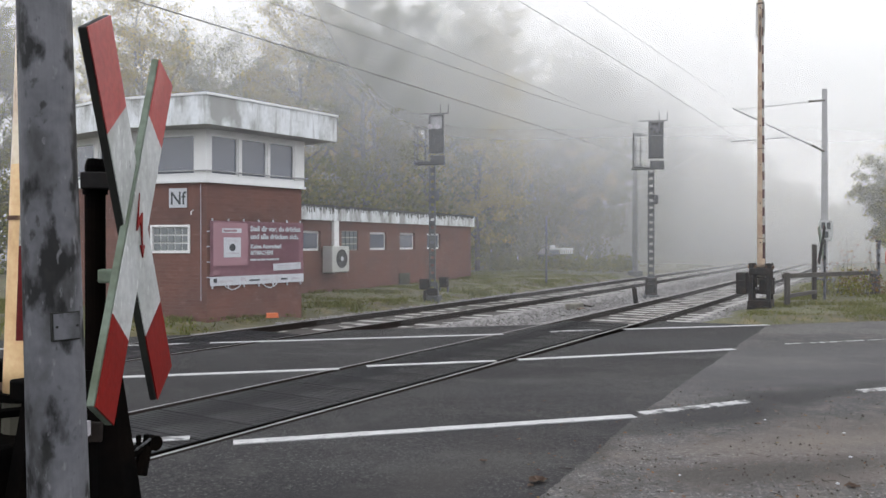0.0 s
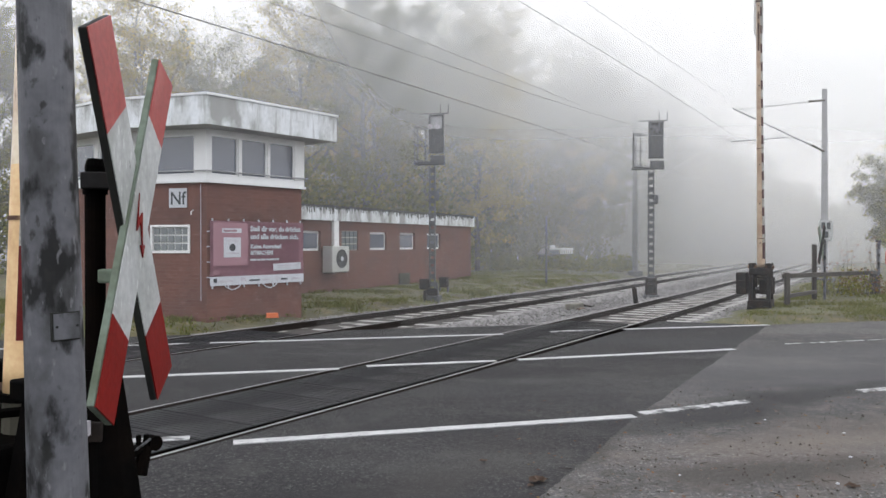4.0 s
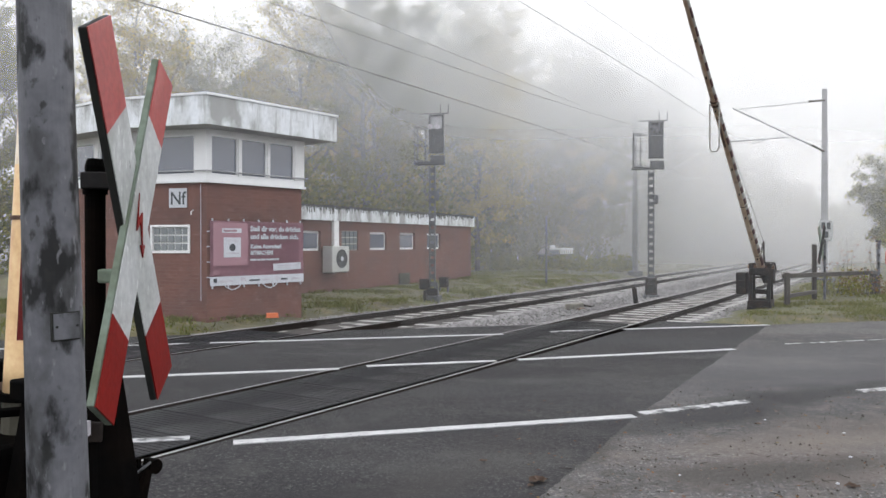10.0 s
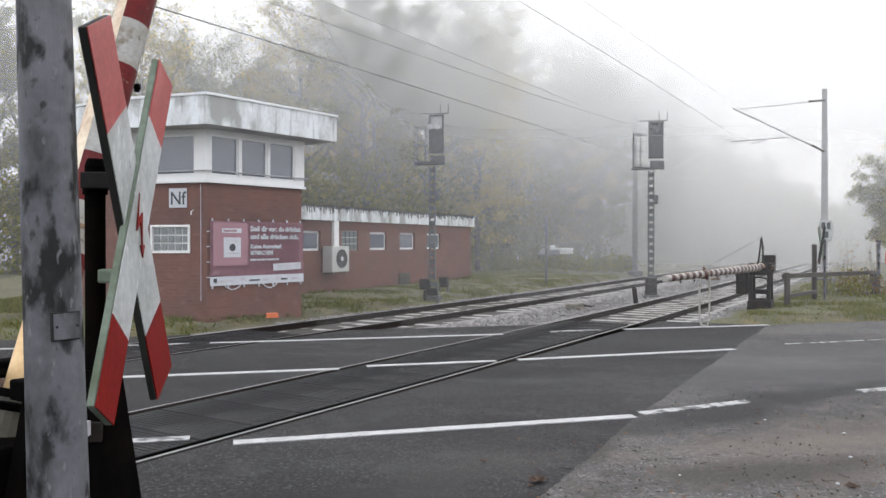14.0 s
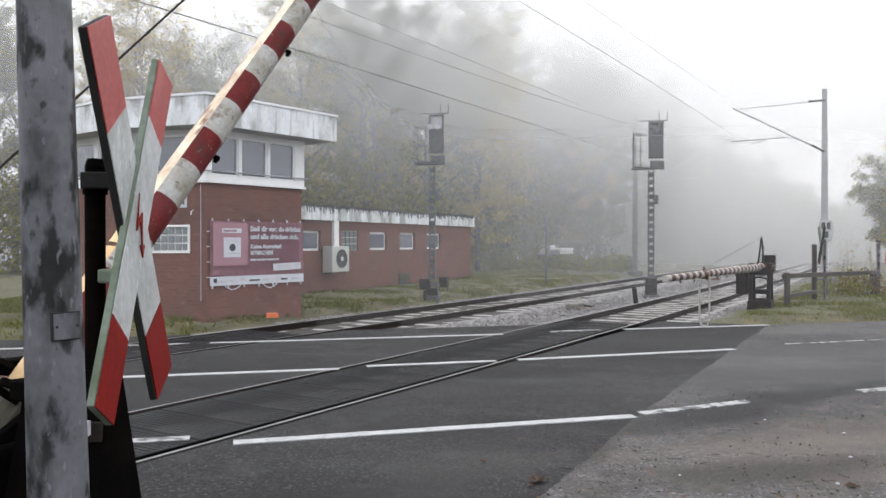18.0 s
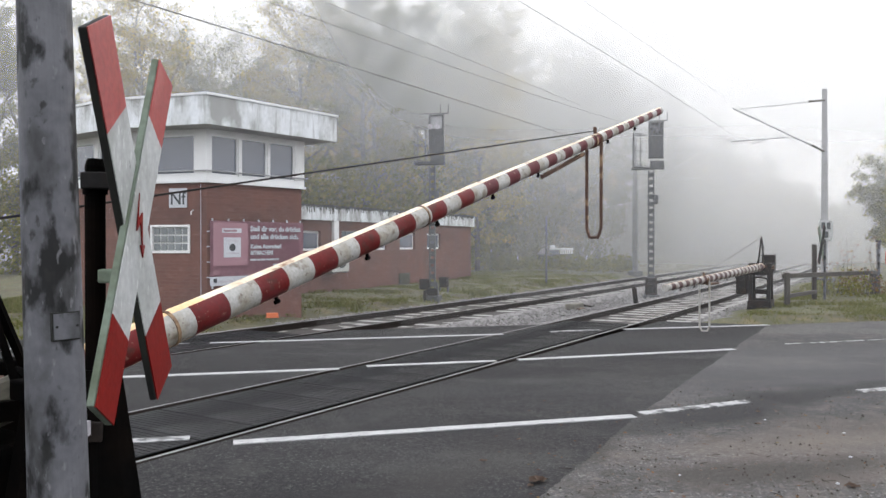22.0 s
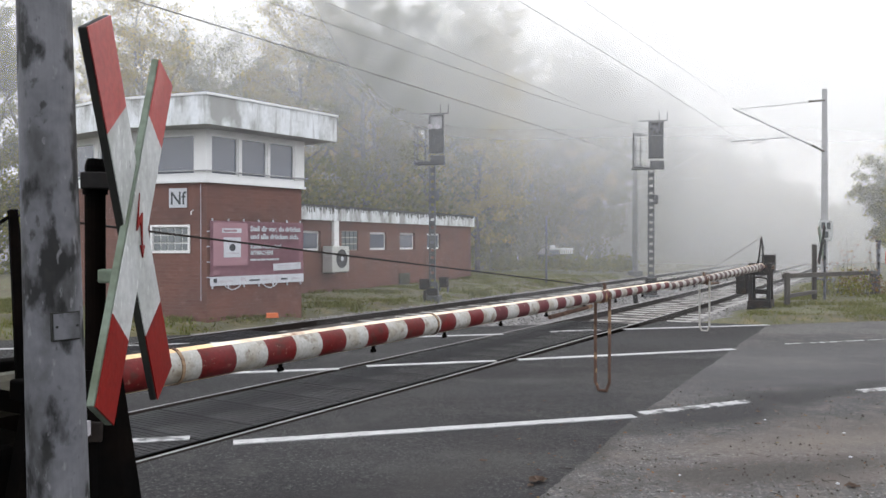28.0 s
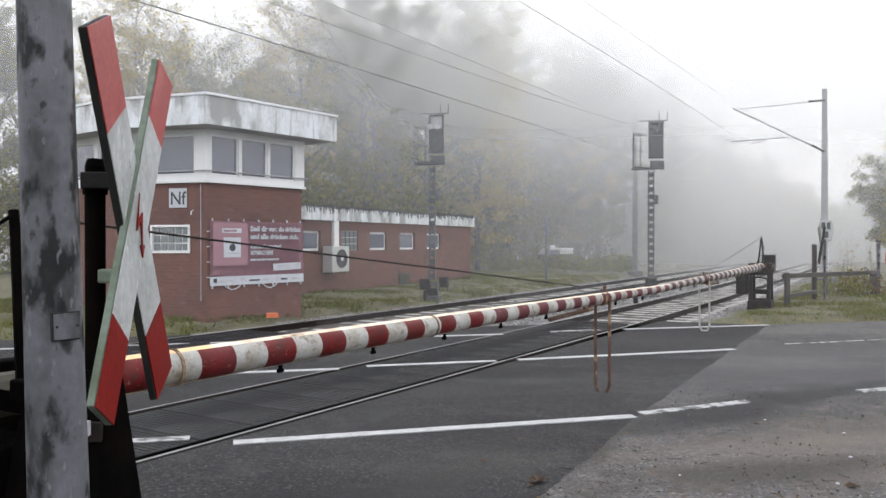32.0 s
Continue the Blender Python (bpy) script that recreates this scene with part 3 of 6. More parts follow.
def build_ballast():
    rnd = random.Random(4)
    verts, faces = [], []
    ns = [FAR_N - 2.3 + 0.3 * i for i in range(29)]
    ss = [-12 + 0.5 * i for i in range(130)] + [54 + 4 * i for i in range(36)]
    for s in ss:
        for i, n in enumerate(ns):
            x, y = at(s, n + bend(s))
            edge = i in (0, len(ns) - 1)
            verts.append((x, y, -0.4 if edge else (-0.121 if min(abs(n - FAR_N), abs(n - NEAR_N)) < 1.3 else -0.158) + rnd.uniform(-0.009, 0.009) - (0.05 if abs(n - (FAR_N + NEAR_N) / 2) < 0.5 else 0)))
    w = len(ns)
    faces = [(j * w + i, j * w + i + 1, (j + 1) * w + i + 1, (j + 1) * w + i) for j in range(len(ss) - 1) for i in range(w - 1)]
    bed = arrays("ballast_bed", verts, faces, [BALLAST, BALLAST_RUST])
    rusty = [abs(n + 0.15 - FAR_N) < 1.3 or abs(n + 0.15 - NEAR_N) < 1.2 for n in ns[:-1]]
    bed.polygons.foreach_set("material_index", [int(rusty[i % (w - 1)]) for i in range(len(faces))])
    tagged(new("ballast_bed", bed), "grey crushed stone bed under both tracks", "ballast", kind="structure")
    loose = ([], []), ([], [])
    for _ in range(21000):
        s = 12.5 + 40 * rnd.random() ** 1.5
        n = rnd.uniform(FAR_N - 2.0, NEAR_N + 1.9)
        x, y = at(s, n + bend(s))
        if -ROADS * x + ROADC * y < EDGE + 0.03:
            continue
        if abs(n - FAR_N) < 1.35 and s < 34 and rnd.random() < 0.35:
            continue
        r = rnd.uniform(0.022, 0.05)
        inside = min(abs(n - FAR_N), abs(n - NEAR_N)) < 1.33
        z = (-0.165 if inside else -0.15) + rnd.uniform(-0.01, 0.02)
        verts, faces = loose[inside]
        k = len(verts)
        a = rnd.uniform(0, 3.14)
        for dx, dy, dz in ((1, 0, 0), (0, 1, 0), (-1, 0, 0), (0, -1, 0), (0, 0, 0.8), (0, 0, -0.8)):
            q = r * rnd.uniform(0.7, 1.3)
            verts.append((x + q * (dx * math.cos(a) - dy * math.sin(a)), y + q * (dx * math.sin(a) + dy * math.cos(a)), z + q * dz))
        for i in range(4):
            j = (i + 1) % 4
            faces += [(k + i, k + j, k + 4), (k + j, k + i, k + 5)]
    tagged(new("ballast_stones", arrays("ballast_stones", *loose[0], BALLAST)), "loose grey ballast stones beside the tracks", "stones", kind="stuff")
    tagged(new("stained_stones", arrays("stained_stones", *loose[1], BALLAST_RUST)), "rust-stained ballast stones between the sleepers", "stones", kind="stuff")


build_ballast()


# ---- signal box: tower and low annex ----
def frame_of(p, q):
    """The pose at p whose x runs to q, z up and y into the house."""
    d = Vector((q[0] - p[0], q[1] - p[1], 0)).normalized()
    return Matrix.Translation((p[0], p[1], 0)) @ Matrix.Rotation(math.atan2(d.y, d.x), 4, "Z")


def wall(name, p, q, z0, z1, th, openings, mat, parent, label=""):
    """A wall with thickness from p to q, with openings (x0, x1, z0, z1) that go through it."""
    L = (Vector(q) - Vector(p)).length
    xs = sorted({0.0, L, *[v for o in openings for v in o[:2]]})
    zs = sorted({z0, z1, *[v for o in openings for v in o[2:]]})
    bm = bmesh.new()
    for a, b in zip(xs[:-1], xs[1:]):
        for c, d in zip(zs[:-1], zs[1:]):
            x, z = (a + b) / 2, (c + d) / 2
            if any(o[0] < x < o[1] and o[2] < z < o[3] for o in openings):
                continue
            box(a, b, 0, th, c, d, bm=bm)
    bmesh.ops.remove_doubles(bm, verts=bm.verts, dist=0.0005)
    uv = bm.loops.layers.uv.new("UVMap")
    for f in bm.faces:
        for lo in f.loops:
            lo[uv].uv = (lo.vert.co.x + lo.vert.co.y, lo.vert.co.z)
    o = part(name, bm, mat, parent, label)
    o.matrix_basis = parent.matrix_basis.inverted() @ frame_of(p, q)
    return o


def window(parent, p, q, x0, x1, z0, z1, bars=(), depth=0.09, frame_w=0.05, label="white plastic window frame", sill=True, glass=None, proud=0.02):
    """A window in a wall from p to q: frame, glazing bars, pane, sill."""
    bm = box(x0, x0 + frame_w, -proud, depth, z0, z1, 0.006)
    box(x1 - frame_w, x1, -proud, depth, z0, z1, 0.006, bm)
    box(x0 + frame_w, x1 - frame_w, -proud, depth, z1 - frame_w, z1, 0.006, bm)
    box(x0 + frame_w, x1 - frame_w, -proud, depth, z0, z0 + frame_w, 0.006, bm)
    fr = part("window", bm, PVC, parent, label)
    fr.matrix_basis = parent.matrix_basis.inverted() @ frame_of(p, q)
    edges = [x0 + frame_w, *bars, x1 - frame_w]
    for a, b in zip(edges[:-1], edges[1:]):
        part("pane", box(a, b, depth * 0.5, depth * 0.5 + 0.012, z0 + frame_w, z1 - frame_w), glass or GLASS, fr)
    for x in bars:
        part("glazing_bar", box(x - 0.02, x + 0.02, 0.0, depth * 0.5 - 0.003, z0 + frame_w, z1 - frame_w), PVC, fr)
    if sill:
        part("sill", box(x0 - 0.03, x1 + 0.03, -0.07, -proud - 0.002, z0 - 0.03, z0 + 0.012, 0.005), PVC, fr)
    return fr


def block_window(parent, p, q, x0, x1, z0, z1, cols, rows, rim=0.05):
    """A window of glass blocks set in a white rim."""
    bm = bmesh.new()
    if rim:
        box(x0, x0 + rim, -0.03, 0.08, z0, z1, 0.006, bm)
        box(x1 - rim, x1, -0.03, 0.08, z0, z1, 0.006, bm)
        box(x0 + rim, x1 - rim, -0.03, 0.08, z1 - rim, z1, 0.006, bm)
        box(x0 + rim, x1 - rim, -0.03, 0.08, z0, z0 + rim, 0.006, bm)
    box(x0 + rim, x1 - rim, 0.045, 0.08, z0 + rim, z1 - rim, bm=bm)
    fr = part("glass_block_window", bm, WHITE if rim else CONCRETE, parent, "window of square glass blocks with pale joints")
    fr.matrix_basis = parent.matrix_basis.inverted() @ frame_of(p, q)
    w, h = (x1 - x0 - 2 * rim) / cols, (z1 - z0 - 2 * rim) / rows
    for i in range(cols):
        for j in range(rows):
            a, c = x0 + rim + i * w, z0 + rim + j * h
            part("glass_block", box(a + 0.016, a + w - 0.016, 0.018, 0.044, c + 0.016, c + h - 0.016, 0.006), BLOCKGLASS, fr)
    return fr


def offset(poly, d):
    """The polygon, counter-clockwise, pushed outwards by d."""
    out = []
    k = len(poly)
    for i in range(k):
        a, b, c = Vector(poly[i - 1]), Vector(poly[i]), Vector(poly[(i + 1) % k])
        u, v = (b - a).normalized(), (c - b).normalized()
        nu, nv = Vector((u.y, -u.x)), Vector((v.y, -v.x))
        bis = (nu + nv).normalized()
        out.append(tuple(b + bis * (d / max(0.35, bis.dot(nu)))))
    return out


def roof_deck(parent, poly, z0, z1, name="roof", label=""):
    bm = prism(poly, z0, z1)
    bm.faces.ensure_lookup_table()
    for f in bm.faces:
        f.normal_update()
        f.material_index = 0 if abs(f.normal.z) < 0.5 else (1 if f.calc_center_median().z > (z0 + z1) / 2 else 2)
    return part(name, bm, [FASCIA, ROOFING, SOFFIT], parent, label)


TOWER = [(-9.3, 19.33), (-6.9, 17.5), (-5.05, 16.9), (-3.41, 19.05), (-7.8, 22.4)]
tower = empty("signal_box_tower", pose(0, 0, 0), "two-storey red brick signal box with white window band", "signal box")
P3, P2, P1, P0, P4 = TOWER
FACET = (Vector(P1) - Vector(P2)).length
wall("wall", P3, P2, -0.3, 2.91, 0.3, [], BRICK, tower, "red brick wall")
wall("wall", P2, P1, -0.3, 2.91, 0.3, [(FACET - 1.42, FACET - 0.41, 1.375, 1.99)], BRICK, tower, "red brick wall")
wall("wall", P1, P0, -0.3, 2.91, 0.3, [], BRICK, tower, "red brick wall")
wall("wall", P0, P4, -0.3, 2.91, 0.3, [], BRICK, tower, "red brick wall")
wall("wall", P4, P3, -0.3, 2.91, 0.3, [], BRICK, tower, "red brick wall")
block_window(tower, P2, P1, FACET - 1.42, FACET - 0.41, 1.375, 1.99, 5, 3)
UP = offset(TOWER, 0.05)
U3, U2, U1, U0, U4 = UP
FU = (Vector(U1) - Vector(U2)).length
LU = (Vector(U2) - Vector(U3)).length
wall("window_band", U3, U2, 2.9, 4.06, 0.25, [(0.4, 1.6, 3.065, 3.925), (1.8, LU - 0.25, 3.065, 3.925)], WHITE, tower, "white painted upper storey")
wall("window_band", U2, U1, 2.9, 4.06, 0.25, [(0.15, 0.62, 3.065, 3.925), (0.68, FU - 0.3, 3.065, 3.925)], WHITE, tower, "white painted upper storey")
RW = [(0.12, 0.84), (0.92, 1.66), (1.73, 2.49)]
wall("window_band", U1, U0, 2.9, 4.06, 0.25, [(a, b, 3.065, 3.925) for a, b in RW], WHITE, tower, "white painted upper storey")
wall("window_band", U0, U4, 2.9, 4.06, 0.25, [], WHITE, tower, "white painted upper storey")
wall("window_band", U4, U3, 2.9, 4.06, 0.25, [], WHITE, tower, "white painted upper storey")
for a, b in RW:
    window(tower, U1, U0, a, b, 3.065, 3.925, frame_w=0.035, sill=False, proud=-0.02, depth=0.12)
window(tower, U2, U1, 0.15, 0.62, 3.065, 3.925, frame_w=0.035, sill=False, proud=-0.02, depth=0.12)
window(tower, U2, U1, 0.68, FU - 0.3, 3.065, 3.925, frame_w=0.035, sill=False, proud=-0.02, depth=0.12)
window(tower, U3, U2, 0.4, 1.6, 3.065, 3.925, frame_w=0.035, sill=False, proud=-0.02, depth=0.12)
window(tower, U3, U2, 1.8, LU - 0.25, 3.065, 3.925, frame_w=0.035, sill=False, proud=-0.02, depth=0.12)
part("ceiling", prism(offset(TOWER, -0.3), 3.9, 4.02), SOFFIT, tower)
part("storey_floor", prism(offset(TOWER, -0.3), 2.7, 2.8), CONCRETE, tower)
ledge = offset(TOWER, 0.1)
for a, b in zip((P3, P2, P1), (P2, P1, P0)):
    i, j = TOWER.index(a), TOWER.index(b)
    pa, pb_ = ledge[i], ledge[j]
    part("ledge", rod((*pa, 3.14), (*pb_, 3.14), 0.016, seg=8), MASTSTEEL, tower, "thin steel guard rail under the windows")
    part("drip_edge", bar((*offset(TOWER, 0.07)[i], 2.915), (*offset(TOWER, 0.07)[j], 2.915), 0.05, 0.05), WHITE, tower)
EAVES = offset(TOWER, 0.6)
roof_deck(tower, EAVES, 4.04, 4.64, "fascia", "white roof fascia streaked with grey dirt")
part("coping", prism(offset(TOWER, 0.63), 4.64, 4.69), WHITE, tower, "white metal roof edge")
part("conduit", rod((P1[0] - 0.13, P1[1] + 0.02, 0.35), (P1[0] - 0.13, P1[1] + 0.02, 2.84), 0.007, seg=6), BANNERGREY, tower, "thin white conduit")

ANNEX = [(-5.0, 22.87), (1.22, 34.8), (-4.1, 37.58), (-10.3, 25.65)]
annex = empty("signal_box_annex", pose(0, 0, 0), "long single-storey red brick annex with a white roof edge", "building")
A0, A1, A2, A3 = ANNEX
K = 1.5
AW = [(K + 0.0, K + 0.94, 1.36, 1.98), (K + 2.09, K + 3.06, 1.36, 2.0), (K + 3.8, K + 4.93, 1.36, 1.98), (K + 5.84, K + 6.99, 1.36, 1.98), (K + 7.95, K + 9.09, 1.36, 1.98)]
wall("wall", A0, A1, -0.3, 2.34, 0.3, AW, BRICK, annex, "red brick wall")
wall("wall", A1, A2, -0.3, 2.34, 0.3, [], BRICK, annex, "red brick wall")
wall("wall", A2, A3, -0.3, 2.34, 0.3, [], BRICK, annex, "red brick wall")
for i, o in enumerate(AW):
    if i == 1:
        block_window(annex, A0, A1, *o, 4, 3, rim=0.0)
    else:
        window(annex, A0, A1, *o, frame_w=0.07, proud=-0.09, depth=0.17, sill=False)
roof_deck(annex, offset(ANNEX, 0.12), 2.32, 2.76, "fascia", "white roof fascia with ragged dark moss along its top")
part("ceiling", prism(offset(ANNEX, -0.3), 2.2, 2.3), SOFFIT, annex)


# ---- forest ----
def tree_parts(seed, height, radius, leaves, leaf, crown_low=0.3, lean=0.3, limbs=38, top=0.12):
    """Trunk with limbs and twigs as one mesh, and a crown of leaf clumps round the twigs as another, thinning to a share top at its head."""
    rnd = random.Random(seed)
    verts, faces = [], []

    def stick(a, b, w0, w1, seg=4):
        d = (b - a).normalized()
        u = d.orthogonal().normalized()
        v = d.cross(u)
        i = len(verts)
        for c, w in ((a, w0), (b, w1)):
            for q in range(seg):
                g = 6.2832 * q / seg
                verts.append(c + u * (w * math.cos(g)) + v * (w * math.sin(g)))
        for q in range(seg):
            r = (q + 1) % seg
            faces.append((i + q, i + r, i + seg + r, i + seg + q))

    pts = [Vector((0, 0, -0.5))]
    k = 8
    for i in range(1, k + 1):
        pts.append(Vector((rnd.uniform(-lean, lean) * i / 3, rnd.uniform(-lean, lean) * i / 3, height * 0.97 * i / k)))
    r0 = 0.009 * height + 0.03
    for i in range(k):
        stick(pts[i], pts[i + 1], r0 * (1 - i / (k + 0.5)), r0 * (1 - (i + 1) / (k + 0.5)), 7)
    clumps = []
    for j in range(limbs):
        f = crown_low + (0.97 - crown_low) * (j + rnd.random()) / limbs
        i = min(k - 1, int(f * k))
        a = pts[i].lerp(pts[i + 1], f * k - i)
        reach = radius * (0.4 + 0.7 * math.sin(math.pi * min(1.0, 0.2 + 0.75 * (f - crown_low) / (1 - crown_low)))) * rnd.uniform(0.55, 1.1)
        ang = j * 2.4 + rnd.uniform(-0.5, 0.5)
        b = a + Vector((math.cos(ang) * reach, math.sin(ang) * reach, reach * rnd.uniform(0.35, 1.0)))
        mid = a.lerp(b, 0.5) + Vector((0, 0, rnd.uniform(-0.25, 0.15)))
        w = r0 * 0.46 * (1 - f * 0.7)
        stick(a, mid, w, w * 0.6)
        stick(mid, b, w * 0.6, w * 0.15)
        share = 1.0 - (1.0 - top) * step(0.45, 0.95, f)
        for _ in range(9):
            g = mid.lerp(b, rnd.uniform(-0.2, 0.95))
            c = g + Vector((rnd.gauss(0, 0.5), rnd.gauss(0, 0.5), rnd.uniform(0.1, 0.9))) * (radius / 3.5)
            stick(g, c, max(0.011, w * 0.22), 0.006, 3)
            clumps.append((g, c, share))
        clumps.append((mid, b, share))
    lv, lf = [], []
    spread = radius * 0.055
    total = sum(q for _, _, q in clumps)
    for g0, c, q in clumps:
        for _ in range(int(leaves * q / total * rnd.uniform(0.4, 1.6))):
            u = rnd.uniform(0.15, 1.35)
            p = g0.lerp(c, u) + Vector((rnd.gauss(0, spread), rnd.gauss(0, spread), rnd.gauss(0, spread * 0.7) - 0.25 * u * u))
            n = Vector((rnd.gauss(0, 1), rnd.gauss(0, 1), rnd.gauss(0.5, 0.8))).normalized()
            u = n.orthogonal().normalized()
            v = n.cross(u)
            g = rnd.uniform(0, 6.28)
            u, v = u * math.cos(g) + v * math.sin(g), v * math.cos(g) - u * math.sin(g)
            s1 = leaf * rnd.uniform(0.6, 1.4)
            s2 = s1 * rnd.uniform(0.5, 0.8)
            i = len(lv)
            lv += [p - u * s1, p + v * s2 + n * s1 * 0.15, p + u * s1, p - v * s2 + n * s1 * 0.15]
            lf.append((i, i + 1, i + 2, i + 3))
    return verts, faces, lv, lf


def make_tree(seed, height, radius, leaves, leaf, mat, label, place, low=0.3, name="tree", group="trees along the railway"):
    tv, tf, v, f = tree_parts(seed, height, radius, leaves, leaf, low)
    t = empty(name, place, label, "tree", group)
    trunk = new("trunk", arrays("trunk", tv, tf, BARK))
    trunk.parent = t
    trunk["label"] = "grey-brown trunk and bare limbs"
    c = new("crown", arrays("crown", v, f, mat))
    c.parent = t
    c["label"] = "autumn leaves in loose clumps"
    return t


GREENISH = "tall deciduous tree in fog with thinning dull green leaves"
YELLOWISH = "tall deciduous tree in fog with yellowing autumn leaves"
kinds = []
for h, r, lv, low, mat, lab in [(18, 3.4, 11000, 0.1, LEAVES_GREEN, GREENISH), (16, 3.9, 12000, 0.06, LEAVES_YELLOW, YELLOWISH), (19, 3.2, 8000, 0.2, LEAVES_GREEN, GREENISH),
                                (14.5, 4.2, 13000, 0.05, LEAVES_GREEN, GREENISH), (17, 3.3, 7500, 0.12, LEAVES_YELLOW, YELLOWISH),
                                (17.5, 2.5, 1800, 0.3, LEAVES_YELLOW, "slender nearly bare tree in fog with few yellow leaves")]:
    kinds.append((h, r, lv, low, mat, lab))
TREE_ROWS = [(-22.5, 26, 280, 3.9), (-28, 30, 140, 7.5)]
made = {}
rnd = random.Random(12)
spots = []
for n, s0, s1, gap in TREE_ROWS:
    s = s0
    while s < s1:
        x, y = at(s + rnd.uniform(-1.2, 1.2), n + rnd.uniform(-1.5, 1.5) + bend(s))
        s += gap * rnd.uniform(0.8, 1.25) * (1 + max(0, s - 60) / 120)
        spots.append((x, y))
# a thin grove behind the signal box
for i in range(17):
    spots.append((-38 + 2.5 * i + rnd.uniform(-0.8, 0.8), 41.6 + 7 * rnd.random()))
spots += [(-7.4, 43.0), (-4.2, 42.0)]
for x, y in spots:
    if y < 41.5:
        continue
    kind = rnd.randrange(6)
    m = pose(x, y, -0.1, 0, 0, rnd.uniform(0, 360))
    sc = rnd.uniform(0.88, 1.12)
    if kind not in made:
        h, r, lv, low, mat, lab = kinds[kind]
        made[kind] = make_tree(100 + kind, h, r, int(lv * 3.0), 0.068, mat, lab, m, low)
    else:
        t = copy_thing(made[kind], m)
        t.scale = (sc, sc, sc)


def bushes(name, count, place, size, leaf, mat, label, seed):
    """Undergrowth: many stems and small leaves, uncounted."""
    rnd = random.Random(seed)
    verts, faces = [], []
    for _ in range(count):
        cx, cy, r = place(rnd)
        h = size * rnd.uniform(0.5, 1.2)
        for _ in range(70):
            a, q = rnd.uniform(0, 6.28), r * math.sqrt(rnd.random())
            z = h * rnd.random() ** 0.8
            p = Vector((cx + q * math.cos(a), cy + q * math.sin(a), z))
            n = Vector((rnd.gauss(0, 1), rnd.gauss(0, 1), rnd.gauss(0.3, 0.8))).normalized()
            u = n.orthogonal().normalized()
            v = n.cross(u)
            s1 = leaf * rnd.uniform(0.6, 1.4)
            i = len(verts)
            verts += [p - u * s1, p + v * s1 * 0.6, p + u * s1, p - v * s1 * 0.6]
            faces.append((i, i + 1, i + 2, i + 3))
    tagged(new(name, arrays(name, verts, faces, mat)), label, "bushes", kind="stuff")


def forest_floor(rnd):
    if rnd.random() < 0.15:
        return rnd.uniform(-34, -8), rnd.uniform(39, 44), rnd.uniform(0.7, 1.6)
    s = 16 + 210 * rnd.random() ** 1.4
    x, y = at(s, -20.5 - 9 * rnd.random() ** 1.5 + bend(s))
    if y < 38.2:
        x, y = x - 2, 38.5 + 3 * rnd.random()
    return x, y, rnd.uniform(0.7, 1.6)


bushes("undergrowth", 2500, forest_floor, 5.2, 0.12, LEAVES_GREEN, "dense shrubs at the foot of the foggy wood", 7)



def hedge_spot(rnd):
    x = 24 + 60 * rnd.random() ** 0.7
    return x, 84 + 0.25 * x + rnd.uniform(-3, 3), rnd.uniform(0.8, 2.0)


bushes("distant_hedge", 520, hedge_spot, 6.0, 0.32, LEAVES_GREEN, "distant hedge lost in the fog behind the verge", 19)

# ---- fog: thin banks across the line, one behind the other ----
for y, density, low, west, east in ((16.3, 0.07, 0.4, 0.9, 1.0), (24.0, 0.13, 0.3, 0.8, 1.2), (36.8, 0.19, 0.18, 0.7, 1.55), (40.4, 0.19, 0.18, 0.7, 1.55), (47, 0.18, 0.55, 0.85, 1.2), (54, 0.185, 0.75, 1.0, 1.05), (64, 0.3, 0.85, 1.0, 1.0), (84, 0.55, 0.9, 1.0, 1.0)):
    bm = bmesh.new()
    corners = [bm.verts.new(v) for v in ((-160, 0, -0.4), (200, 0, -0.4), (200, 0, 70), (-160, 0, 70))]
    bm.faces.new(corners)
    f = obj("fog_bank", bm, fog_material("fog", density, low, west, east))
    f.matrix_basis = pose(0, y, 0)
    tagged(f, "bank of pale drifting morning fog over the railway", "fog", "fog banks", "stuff")


